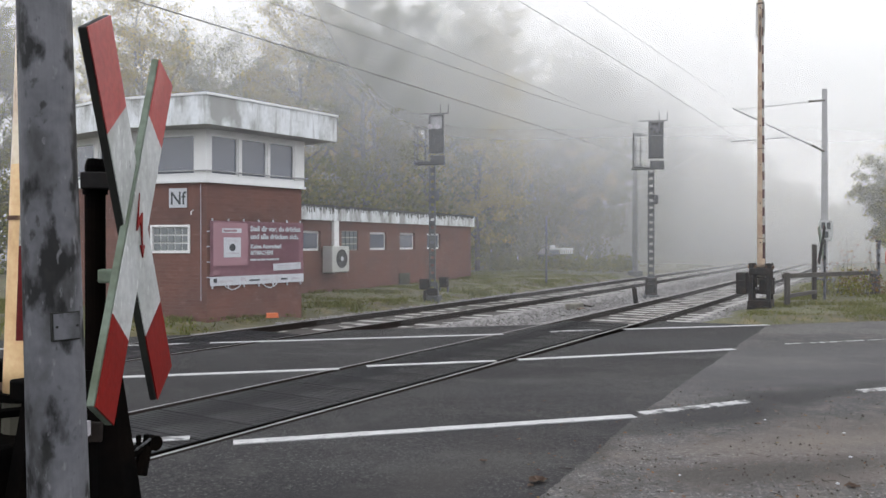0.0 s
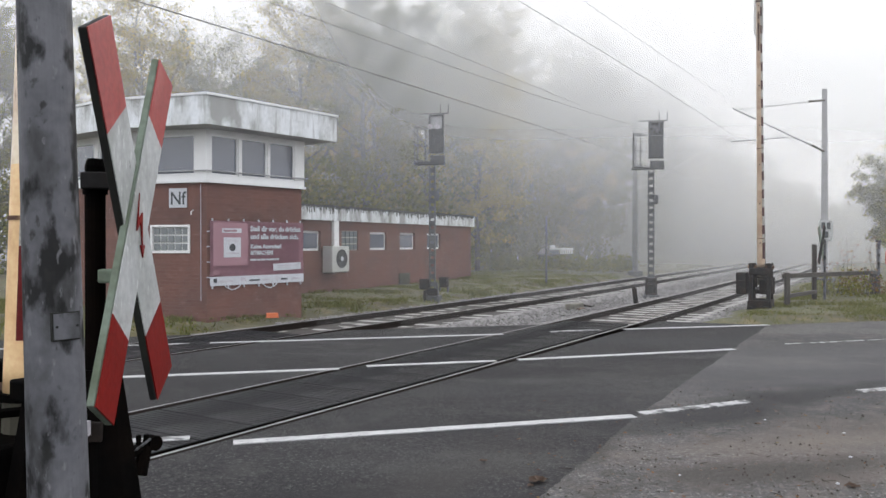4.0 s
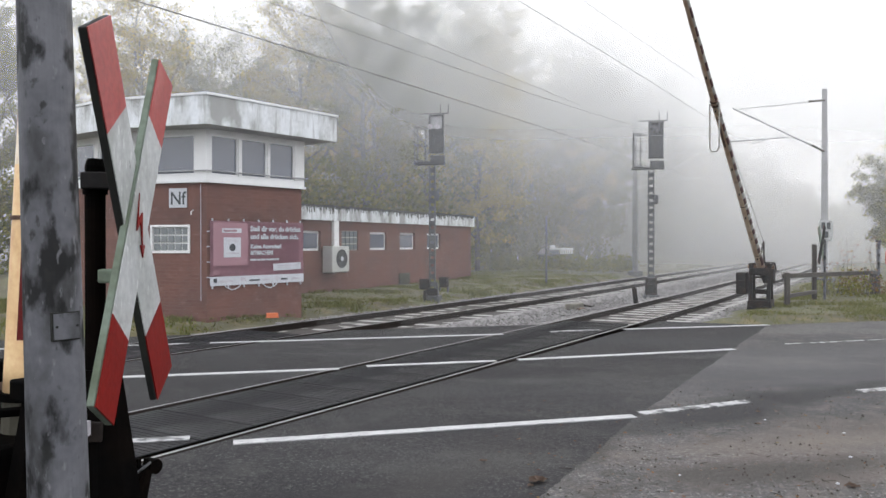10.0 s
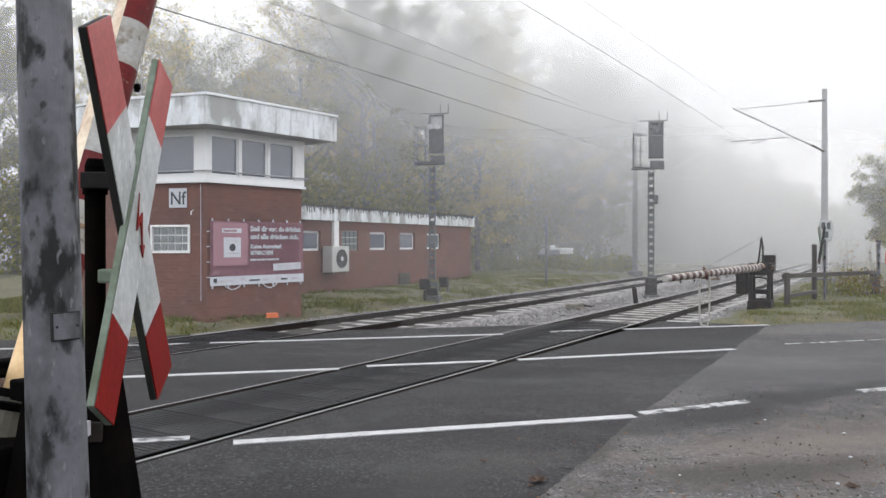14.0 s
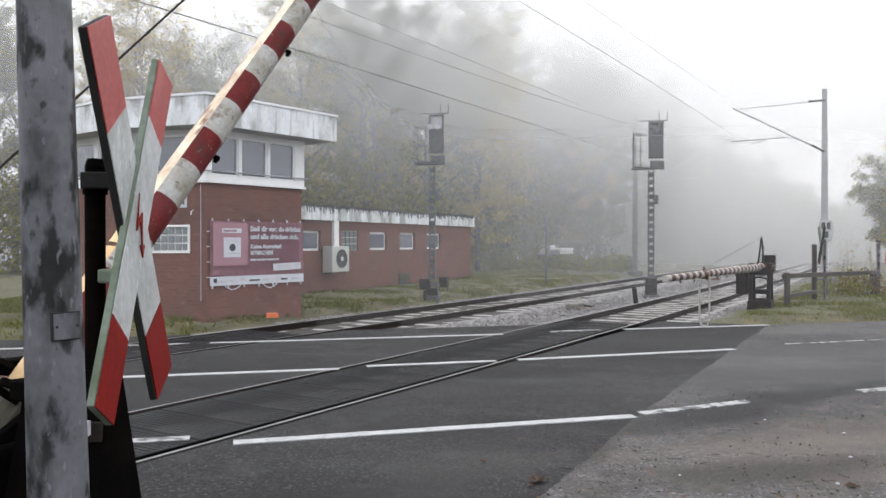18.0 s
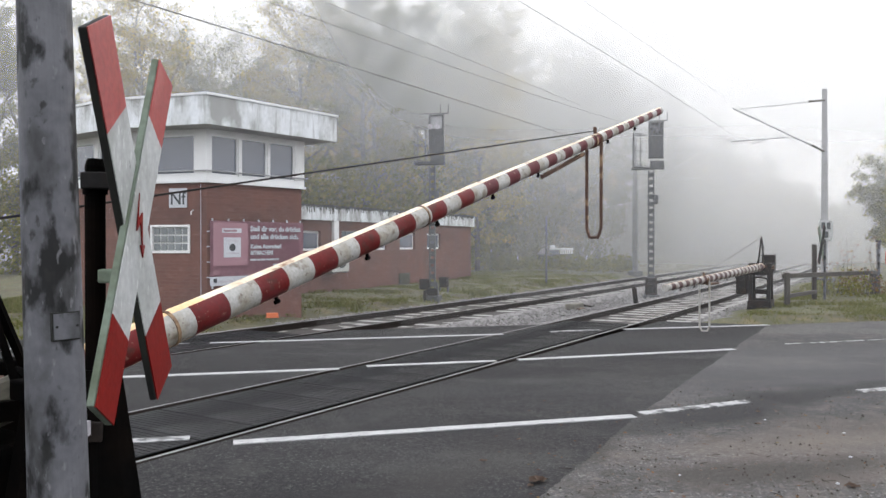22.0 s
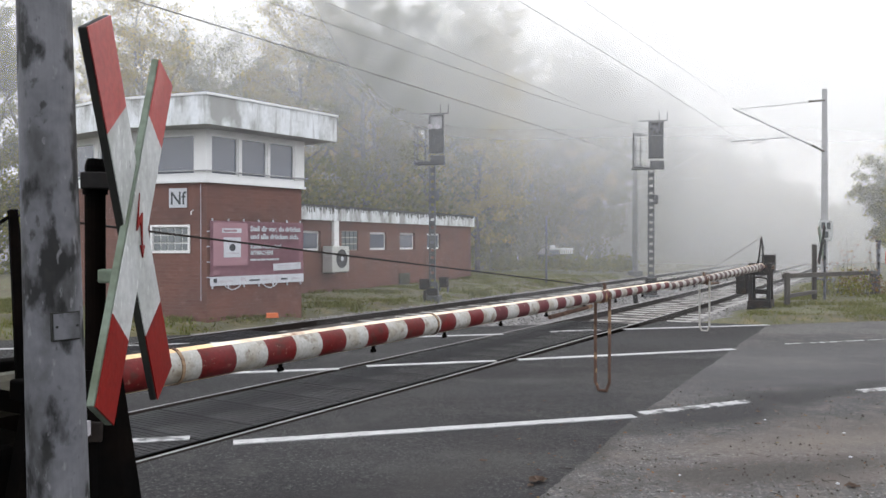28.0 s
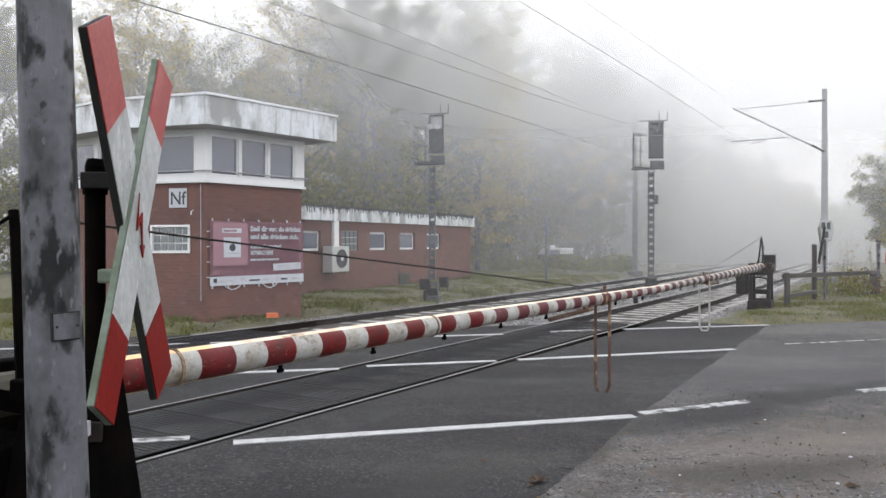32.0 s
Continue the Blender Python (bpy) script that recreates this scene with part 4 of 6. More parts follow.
# ---- barriers ----
def barrier(place, length, r0, r1, first, stripe, hanger_at, pivot, drum_side, label, hanger_mat, cover=False, road_side=1, clear=0.1):
    """A crossing barrier: iron stand, and a striped boom that turns about its pivot. x runs along the closed boom."""
    b = empty("crossing_barrier", place, label, "barrier", "barriers of the crossing")
    iron = BLACKIRON if cover else IRON
    wide, foot = (0.3, 0.2) if cover else (0.21, 0.17)
    part("plinth", box(-0.36, 0.36, -wide - 0.06, wide + 0.06, -0.3, foot, 0.02), iron, b)
    for y in (-wide, wide):
        part("stand_leg", bar((-0.32, y, -0.05), (-0.12, y, pivot + 0.04), 0.09, 0.06), iron, b)
        part("stand_leg", bar((0.32, y, -0.05), (0.12, y, pivot + 0.04), 0.09, 0.06), iron, b)
        part("cap", box(-0.2, 0.2, y - 0.06, y + 0.06, pivot + 0.02, pivot + 0.1, 0.01), iron, b)
        part("foot_rail", box(-0.42, 0.42, y - 0.06, y + 0.06, -0.06, 0.03, 0.01), iron, b)
    part("cross_beam", box(-0.3, -0.2, 0.02 - wide, wide - 0.02, 0.3, 0.42, 0.01), iron, b)
    part("cross_beam", box(0.18, 0.26, 0.02 - wide, wide - 0.02, 0.1, 0.22, 0.01), iron, b)
    part("axle", rod((0, -wide - 0.1, pivot), (0, wide + 0.1, pivot), 0.045), RUST, b)
    if not cover:
        arch = bmesh.new()
        for k in range(9):
            a0, a1 = math.pi * k / 9, math.pi * (k + 1) / 9
            bar((0.24, -0.19 * math.cos(a0), 0.68 + 0.06 * math.sin(a0)), (0.24, -0.19 * math.cos(a1), 0.68 + 0.06 * math.sin(a1)), 0.04, 0.04, arch)
        part("arch", arch, iron, b, "curved iron brace between the legs")
        part("bearing_plate", box(0.1, 0.2, -0.26, 0.26, pivot - 0.2, pivot - 0.02, 0.02), iron, b)
    drum = drum_side * (0.36 if cover else 0.42)
    part("drive_box", box(-0.05, 0.35, drum - 0.125, drum + 0.125, 0.32, 0.86, 0.03), iron, b, "dark iron drive housing")
    lever = None
    if cover:
        lever = empty("drive_lever", pose(0.49, -0.095, 0.615))
        lever.parent = b
        body = rod((-0.09, 0, 0.0), (0.05, 0, 0.03), 0.03, 0.022, 10)
        rod((-0.03, -0.02, -0.1), (0.02, 0.0, 0.02), 0.035, 0.03, 10, body)
        part("lever_body", body, BLACKIRON, lever, "black drive lever with pulley")
        part("pulley", rod((0.055, -0.03, 0.03), (0.055, 0.03, 0.03), 0.035, seg=14), BLACKIRON, lever)
        part("bolt", rod((-0.02, 0, 0.03), (-0.02, 0, 0.08), 0.012, seg=8), BLACKIRON, lever)
        part("bolt", rod((0.02, 0, 0.03), (0.02, 0, 0.075), 0.012, seg=8), BLACKIRON, lever)
        part("link_rod", rod((-0.09, -0.02, 0.0), (0.03, -0.02, 0.055), 0.007, seg=6), GALV, lever)
        part("cover", box(-0.6, -0.02, -0.22, 0.26, 0.0, 0.8, 0.03), iron, b, "black sheet-metal cover of the drive")
    # boom
    bm = bmesh.new()
    seg = 24
    cuts = [0.0, first - 0.085, first + 0.32, first + 0.53]
    if cover:
        # the stripes grow narrower towards the tip
        cuts = [0.0, first - 0.085]
        k = -0.75
        while (0.9549 + 0.4625 * k) / (1 + 0.01034 * k) < length - 0.05:
            cuts.append((0.9549 + 0.4625 * k) / (1 + 0.01034 * k))
            k += 0.5
    while not cover and cuts[-1] + stripe < length - 0.05:
        cuts.append(cuts[-1] + stripe)
    cuts.append(length)
    fine = []
    for i, (a, c) in enumerate(zip(cuts[:-1], cuts[1:])):
        for j in range(2):
            fine.append((a + (c - a) * j / 2, i))
    fine.append((length, 0))
    rings = []
    for x, _ in fine:
        r = r0 + (r1 - r0) * x / length
        rings.append([bm.verts.new((x, r * math.sin(2 * math.pi * k / seg), r * math.cos(2 * math.pi * k / seg))) for k in range(seg)])
    for q, (ra, rb) in enumerate(zip(rings[:-1], rings[1:])):
        i = fine[q][1]
        for k in range(seg):
            f = bm.faces.new((ra[k], ra[(k + 1) % seg], rb[(k + 1) % seg], rb[k]))
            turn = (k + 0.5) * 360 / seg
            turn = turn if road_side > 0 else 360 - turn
            # past 3.6 m the near boom takes the red with haze in its colour
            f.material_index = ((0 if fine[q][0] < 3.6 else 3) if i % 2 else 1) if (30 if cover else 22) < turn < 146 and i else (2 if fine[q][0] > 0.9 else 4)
            f.smooth = True
    f = bm.faces.new(rings[-1])
    f.material_index = 1
    bm.faces.new(rings[0]).material_index = 2
    boom = part("boom", bm, [BOOMRED if cover else FARRED, BOOMWHITE, BOOMTOP if cover else FARTOP, BOOMRED_HAZED if cover else FARRED, BOOMROOT if cover else FARTOP], b, "red and white striped boom with cream weathered top")
    sub = lambda name, m, mat, lab="": part(name, m, mat, boom, lab)
    sub("root_flange", rod((-0.035, 0, 0), (-0.002, 0, 0), r0 * 1.22, seg=18), iron)
    sub("root_sleeve", rod((-0.45, 0, 0), (-0.036, 0, 0), r0 * 1.0, seg=16), OLIVE, "dark olive sleeve at the boom's root")
    sub("tail_arm", bar((-0.5, 0.13, 0.12), (-0.1, 0.13, -0.02), 0.05, 0.08), iron)
    sub("tail_arm", bar((-0.5, -0.13, 0.12), (-0.1, -0.13, -0.02), 0.05, 0.08), iron)
    if cover:
        sub("counterweight", box(-0.62, -0.22, -0.19, 0.19, r0 + 0.01, 0.42, 0.02), iron, "black iron counterweight")
    else:
        weight = sub("counterweight", box(-0.68, -0.3, -0.03, 0.26, -0.12, 0.27, 0.02), iron, "black iron counterweight")
        part("weight_lid", box(-0.7, -0.28, -0.05, 0.28, 0.27, 0.3, 0.01), iron, weight)
    sub("king_post", bar((-0.07, -0.08, 0.05), (-0.05, 0, 0.765), 0.03, 0.03), iron)
    sub("king_post", bar((0.06, 0.08, 0.05), (-0.05, 0, 0.765), 0.03, 0.03), iron)
    hx = hanger_at
    hr = r0 + (r1 - r0) * hx / length
    sub("stay_wire", rod((-0.05, 0, 0.745), (hx + 0.05, 0, hr + 0.03), 0.0055, seg=6), IRON, "thin steel stay wire")
    sub("back_stay", rod((-0.05, 0, 0.745), (-0.55, 0, 0.42), 0.008, seg=6), iron)
    sub("clamp", rod((hx - 0.06, 0, -0.01), (hx - 0.02, 0, -0.01), hr * 1.2, seg=16), RUST, "rusty clamp ring")
    sub("clamp", rod((hx + 0.06, 0, -0.01), (hx + 0.1, 0, -0.01), hr * 1.2, seg=16), RUST, "rusty clamp ring")
    sub("bolt", rod((hx + 0.06, 0, hr), (hx + 0.06, 0, hr + 0.07), 0.02, seg=6), RUST)
    for i in range(9):
        x = 0.62 + i * (length - 1.2) / 8.4
        r = r0 + (r1 - r0) * x / length
        m = rod((x, 0, -r - 0.045), (x, 0, -r + 0.01), 0.012, seg=8)
        rod((x - 0.018, 0, -r - 0.034), (x + 0.018, 0, -r - 0.034), 0.013, seg=6, bm=m)
        sub("hook", m, iron)
    for x in (first + 0.415, 2.96):
        r = r0 + (r1 - r0) * x / length
        sub("joint_ring", rod((x, 0, 0), (x + 0.018, 0, 0), r + 0.006, seg=18), RUST)
    bx = hx - 0.75
    r = r0 + (r1 - r0) * bx / length
    sub("lower_rod", rod((bx - 0.5, 0, -r - 0.06), (bx + 0.45, 0, -r - 0.03), 0.022, seg=8), RUST, "rusty rod under the boom")
    # hanging support
    w, drop = hr + 0.022, pivot - clear
    h = tube([(0, -w, 0.0), (0, -w, -drop + 0.09), (0, -w * 0.55, -drop), (0, w * 0.55, -drop), (0, w, -drop + 0.09), (0, w, 0.0)], 0.018, 8)
    hanger = sub("hanging_support", h, hanger_mat, "hinged support stirrup that hangs from the boom")
    return b, boom, hanger, lever


def swing_boom(boom, hanger, pivot, hanger_at, rows):
    walk(boom, [(t, pose(0, 0, pivot, 0, -a, 0)) for t, a in rows])
    walk(hanger, [(t, pose(hanger_at, 0, -0.03, 0, a, 0)) for t, a in rows])


NEAR_PIVOT, FAR_PIVOT = 0.965, 0.995
near_barrier = barrier(pose(-1.763, 3.349, 0, 0, 0, 55.8), 8.3, 0.093, 0.046, 0.305, 0.2237, 6.17, NEAR_PIVOT, 1,
                       "old red and white crossing barrier with iron stand and stay wire", RUST, True, -1, -0.02)
far_barrier = barrier(pose(8.003, 19.9, 0, 0, 0, 59.9 + 180), 9.35, 0.095, 0.052, 0.3, 0.2237, 6.6, FAR_PIVOT, -1,
                      "red and white crossing barrier on an iron stand beside grass", BOOMWHITE)


# ---- saltire and pole beside the camera ----
def saltire(place, label):
    """A St Andrew's cross of two enamelled channel arms on an iron post. Its face looks along x; y runs across it."""
    c = empty("crossing_sign", place, label, "road sign", "crossing signs")
    for i, tilt in enumerate((26, -26)):
        L, t = 0.585, 0.021
        x0 = 0.0 if i == 0 else 0.012
        w = 0.086 if i == 0 else 0.073
        turn = Matrix.Rotation(radians(tilt), 4, "X")
        up = L if i == 0 else L - 0.035
        slant = 0.008 if i == 0 else -0.008
        arm = box(x0 - t, x0, -w, w, -L, up, 0.004)
        for v in arm.verts:
            v.co.z += slant * v.co.y / w if v.co.z < -L + 0.02 else 0.0
        bmesh.ops.transform(arm, matrix=turn, verts=arm.verts)
        a = part("arm", arm, BLACKEDGE if i == 0 else ALGAE, c, "channel-shaped arm with dirty green edges")
        # the upper red field is lighter, sky glare put into its colour
        spans = ((-L, -0.335, RED), (-0.335, 0.315, SIGNWHITE), (0.315, up, REDFADED_GLARE))
        for z0, z1, mat in spans:
            skew = 0.015 * (1 if i == 0 else -1)
            za0, za1 = (z0 - slant, z0 + slant) if z0 == -L else (z0 - skew, z0 + skew)
            zb0, zb1 = (z1, z1) if z1 == up else (z1 - skew, z1 + skew)
            face = bmesh.new()
            fv = [(-w + 0.004, za0), (w - 0.004, za1), (w - 0.004, zb1), (-w + 0.004, zb0)]
            low = [face.verts.new((x0 + 0.002, y, z)) for y, z in fv]
            high = [face.verts.new((x0 + 0.005, y, z)) for y, z in fv]
            face.faces.new(high)
            face.faces.new(low[::-1])
            for q in range(4):
                face.faces.new((low[q], low[(q + 1) % 4], high[(q + 1) % 4], high[q]))
            bmesh.ops.transform(face, matrix=turn, verts=face.verts)
            part("enamel_field", face, mat, a)
    flash_pts = [(0, -0.012, 0.085), (0, -0.036, -0.028), (0, -0.004, -0.002), (0, 0.012, -0.1), (0, 0.012, 0.028), (0, -0.022, 0.004)]
    flash = bmesh.new()
    vs = [flash.verts.new((0.019, y, z)) for _, y, z in flash_pts]
    flash.faces.new((vs[0], vs[5], vs[1]))
    flash.faces.new((vs[5], vs[4], vs[2], vs[1]))
    flash.faces.new((vs[2], vs[4], vs[3]))
    head = [flash.verts.new((0.019, y, z)) for y, z in ((-0.006, -0.07), (0.03, -0.07), (0.013, -0.108))]
    flash.faces.new(head)
    r = bmesh.ops.extrude_face_region(flash, geom=flash.faces[:])
    for v in r["geom"]:
        if isinstance(v, bmesh.types.BMVert):
            v.co.x += 0.003
    part("flash_symbol", flash, RED, c, "red lightning symbol for overhead wires")
    return c


cross_sign = saltire(pose(-0.921, 2.36, 1.655, 0, 0, 1), "weathered red and white St Andrew's cross on a black iron post")
part("post", rod((-0.149, 0.08, -1.66), (-0.149, 0.08, 0.17), 0.03, seg=16), BLACKIRON, cross_sign, "black iron post")
part("post_cap", rod((-0.149, 0.08, 0.085), (-0.149, 0.08, 0.108), 0.036, seg=16), BLACKIRON, cross_sign)
part("post_cap", rod((-0.149, 0.08, 0.17), (-0.149, 0.08, 0.195), 0.031, 0.022, seg=16), BLACKIRON, cross_sign)
part("post_base", rod((-0.06, 0.08, -1.66), (-0.125, 0.08, -0.45), 0.17, 0.055, seg=8), BLACKIRON, cross_sign, "tapered black foot of the post")
part("bracket", box(-0.078, -0.03, -0.08, 0.0, -0.18, -0.14, 0.006), ALGAE, cross_sign, "green mossy bracket")
part("bracket", box(-0.17, -0.04, 0.02, 0.1, 0.1, 0.15, 0.004), IRON, cross_sign)
part("clamp_plate", box(-0.15, -0.125, -0.04, -0.01, -0.635, -0.59, 0.003), BANNERGREY, cross_sign, "small pale metal plate")
part("lower_clamp", box(-0.21, -0.1, 0.0, 0.16, -0.66, -0.6, 0.004), IRON, cross_sign)

pole = empty("steel_pole", pose(-0.825, 1.75, 0, 0, -1.5, 0), "scuffed grey painted steel pole with black patches", "pole")
part("shaft", rod((0.0, 0, -0.05), (0.0, 0, 5.5), 0.0695, 0.0345, seg=40), GALV, pole)
for hn, hw, hz, hd, hm in (("hatch_frame", 0.03, 0.031, 0.0622, BLACKEDGE), ("hatch", 0.0275, 0.028, 0.0652, GALV)):
    h = part(hn, box(-hw, hw, -hd, -0.045, 1.41 - hz, 1.41 + hz, 0.0008), hm, pole, "small service hatch")
    h.rotation_euler = (0, 0, radians(50))
    h.location = (0.0, 0.0, 0.0)
for x in (-0.022, 0.022):
    h = part("screw", rod((x, -0.0668, 1.41), (x, -0.064, 1.41), 0.003, seg=8), BLACKEDGE, pole)
    h.rotation_euler = (0, 0, radians(50))

# ---- signals ----


def signal(place, label, head_turn):
    """A light signal: lattice mast of two channels, screen with lamps, cage and cabinet."""
    g = empty("light_signal", place, label, "railway signal", "railway signals")
    part("foundation", box(-0.25, 0.25, -0.25, 0.25, -0.3, 0.08, 0.02), SIGNALGREY, g)
    for x in (-0.08, 0.08):
        part("channel", box(x - 0.022, x + 0.022, -0.04, 0.04, 0.0, 4.1, 0.004), SIGNALGREY, g)
    for i in range(16):
        z = 0.35 + i * 0.235
        part("batten_plate", box(-0.058, 0.058, -0.03, -0.02, z, z + 0.15), SIGNALGREY, g)
    part("foot_strut", bar((-0.2, 0, -0.05), (-0.12, 0, 0.5), 0.08, 0.06), SIGNALGREY, g)
    part("foot_strut", bar((0.2, 0, -0.05), (0.12, 0, 0.5), 0.08, 0.06), SIGNALGREY, g)
    screen = part("screen", box(-0.09, 0.38, -0.16, -0.02, 4.47, 5.22, 0.03), SIGNALGREY, g, "dark signal screen")
    for x0, x1, z0, z1 in ((-0.09, -0.04, 5.22, 5.66), (0.33, 0.38, 5.22, 5.66), (-0.04, 0.33, 5.61, 5.66)):
        part("screen_frame", box(x0, x1, -0.15, -0.03, z0, z1, 0.01), SIGNALGREY, screen)
    part("panel", box(-0.04, 0.33, -0.09, -0.05, 5.22, 5.61), MASTSTEEL if head_turn else GALV, screen, "indicator panel in an open frame")
    for x, z in ((0.05, 5.02), (0.25, 5.02), (0.05, 4.85), (0.25, 4.75), (0.15, 4.58)):
        part("lamp_hood", rod((x, -0.21, z), (x, -0.165, z), 0.06, seg=14), SIGNALGREY, screen)
        part("lens", rod((x, -0.2, z), (x, -0.19, z), 0.05, seg=12), INK, screen)
    for x in ((-0.03, 0.19) if head_turn else ()):
        part("marker_disc", rod((x, -0.23, 5.27), (x, -0.212, 5.27), 0.085, seg=16), BANNERGREY, screen, "pale round marker light")
    part("lower_box", box(-0.03, 0.4, -0.14, 0.04, 4.12, 4.4, 0.02), SIGNALGREY, g)
    for z in (4.25, 4.75, 5.3):
        part("cage_rail", tube([(-0.28, 0.0, z), (-0.55, 0.0, z), (-0.55, 0.4, z), (-0.1, 0.4, z)], 0.015, 6), SIGNALGREY, g)
    for x, y in ((-0.55, 0.0), (-0.55, 0.4), (-0.3, 0.4)):
        part("cage_post", rod((x, y, 4.2), (x, y, 5.35), 0.015, seg=6), SIGNALGREY, g)
    part("platform", box(-0.6, 0.1, 0.05, 0.45, 4.15, 4.2), SIGNALGREY, g)
    part("aerial_arm", rod((-0.4, 0, 5.7), (0.5, 0, 5.7), 0.014, seg=6), SIGNALGREY, g)
    for x in (0.25, 0.5):
        part("aerial", rod((x, 0, 5.68), (x, 0, 5.98), 0.012, seg=6), SIGNALGREY, g)
    part("base_block", box(-0.18, 0.18, -0.16, 0.12, 0.0, 0.62 if not head_turn else 0.3, 0.02), IRON, g, "dark block at the mast's foot")
    part("number_board", box(0.1, 0.22, -0.1, -0.07, 3.0, 3.3), SIGNALGREY, g)
    return g


signal(pose(-0.33, 24.5, -0.1, 0, 0, -10), "dark light signal on a lattice mast beside the far track", 1)
signal(pose(6.73, 25.6, -0.15, 0, 0, -10), "dark light signal on a lattice mast between the tracks", 0)

# ---- overhead line ----


def mast(place, height, w, label, steel=None):
    g = empty("catenary_mast", place, label, "catenary mast", "masts of the overhead line")
    part("shaft", rod((0, 0, -0.3), (0, 0, height), w * 1.25, w * 0.82, 4), steel or MASTSTEEL, g)
    part("foundation", box(-0.3, 0.3, -0.3, 0.3, -0.4, 0.1, 0.03), SIGNALGREY, g)
    return g


m1 = mast(pose(16.4, 34.0, 0, 0, -0.15, 20), 8.2, 0.17, "grey steel catenary mast with cantilever beside the track")


def arm_to(g, a, b, r, mat=MASTSTEEL, name="cantilever_tube"):
    i = g.matrix_basis.inverted()
    return part(name, rod(i @ Vector(a), i @ Vector(b), r, seg=8), mat, g)


arm_to(m1, (16.32, 33.9, 7.72), (12.5, 33.4, 7.24), 0.016)
arm_to(m1, (16.32, 33.9, 5.53), (12.22, 33.4, 7.29), 0.03)
arm_to(m1, (14.66, 33.7, 6.1), (12.1, 33.3, 5.87), 0.024)
arm_to(m1, (13.66, 33.5, 5.96), (12.95, 33.3, 5.75), 0.018, name="steady_arm")
for a, b in (((16.32, 33.9, 7.72), (15.6, 33.8, 7.64)), ((16.32, 33.9, 5.53), (15.75, 33.8, 5.775))):
    arm_to(m1, a, b, 0.045, BARK, "insulator")
inv = m1.matrix_basis.inverted()
plate = box(-0.27, 0.27, -0.03, 0.0, 0, 0.85, 0.01)
pl = part("number_plate", plate, SIGNWHITE, m1, "white number plate with dark marks")
pl.matrix_basis = inv @ pose(16.3, 33.7, 1.72, 0, 0, -20)
for x0, x1, z0, z1 in ((-0.17, -0.02, 0.47, 0.76), (0.04, 0.18, 0.47, 0.76), (-0.08, 0.1, 0.1, 0.38)):
    o = part("mark_bar", box(x0, x1, -0.036, -0.031, z0, z1), INK, m1)
    o.matrix_basis = inv @ pose(16.3, 33.7, 1.72, 0, 0, -20)
m2 = mast(pose(10.45, 43.0, 0, 0, 0, 20), 8.6, 0.17, "grey steel catenary mast fading in the fog", SIGNALGREY)
arm_to(m2, (10.5, 43, 6.7), (13.6, 42.6, 6.36), 0.012)
arm_to(m2, (10.5, 43, 4.5), (13.8, 42.6, 6.4), 0.03)
arm_to(m2, (11.7, 42.8, 5.0), (14.0, 42.5, 5.12), 0.02)


def wire_run(n, h, sag, name, s0=-40, s1=150, r=0.0055):
    bm = bmesh.new()
    last = None
    s = s0
    while s <= s1:
        x, y = at(s, n + bend(s))
        u = ((s - 38) / 62.0) % 1.0
        z = h - sag * 4 * u * (1 - u)
        if last:
            rod(last, (x, y, z), r, seg=5, bm=bm, cap=False)
        last = (x, y, z)
        s += 3.1
    return part(name, bm, WIREMAT, lines)


lines = empty("overhead_lines", pose(0, 0, 0), "thin dark overhead contact and carrier wires above the tracks", "wires", kind="structure")
wire_run(NEAR_N, 5.5, 0.0, "contact_wire", r=0.0042)
wire_run(NEAR_N, 7.1, 0.9, "carrier_wire", r=0.003)
wire_run(FAR_N - 0.2, 5.25, 0.0, "contact_wire", r=0.009)
wire_run(FAR_N - 0.2, 6.9, 0.95, "carrier_wire", r=0.006)
wire_run(-13.3, 8.1, 0.3, "feeder_wire", r=0.006)


# ---- things on the signal box ----
def writing(text, size, x, z, parent, mat=None, depth=0.003, y=-0.012, squeeze=1.0, bold=0.033):
    """Letters in the built-in font, as a mesh, facing -y."""
    c = bpy.data.curves.new("letters", "FONT")
    c.body, c.size, c.extrude, c.resolution_u = text, size, depth, 2
    c.offset = bold * size
    tmp = bpy.data.objects.new("letters", c)
    me = bpy.data.meshes.new_from_object(tmp)
    me.materials.append(mat or BANNERWHITE)
    o = new("lettering", me)
    o.parent = parent
    o.matrix_basis = Matrix.Translation((x, y, z)) @ Matrix.Rotation(radians(90), 4, "X") @ Matrix.Diagonal((squeeze, 1, 1, 1))
    bpy.data.objects.remove(tmp)
    bpy.data.curves.remove(c)
    return o


def on_wall(name, p, q, label, category, group=""):
    return empty(name, frame_of(p, q), label, category, group)


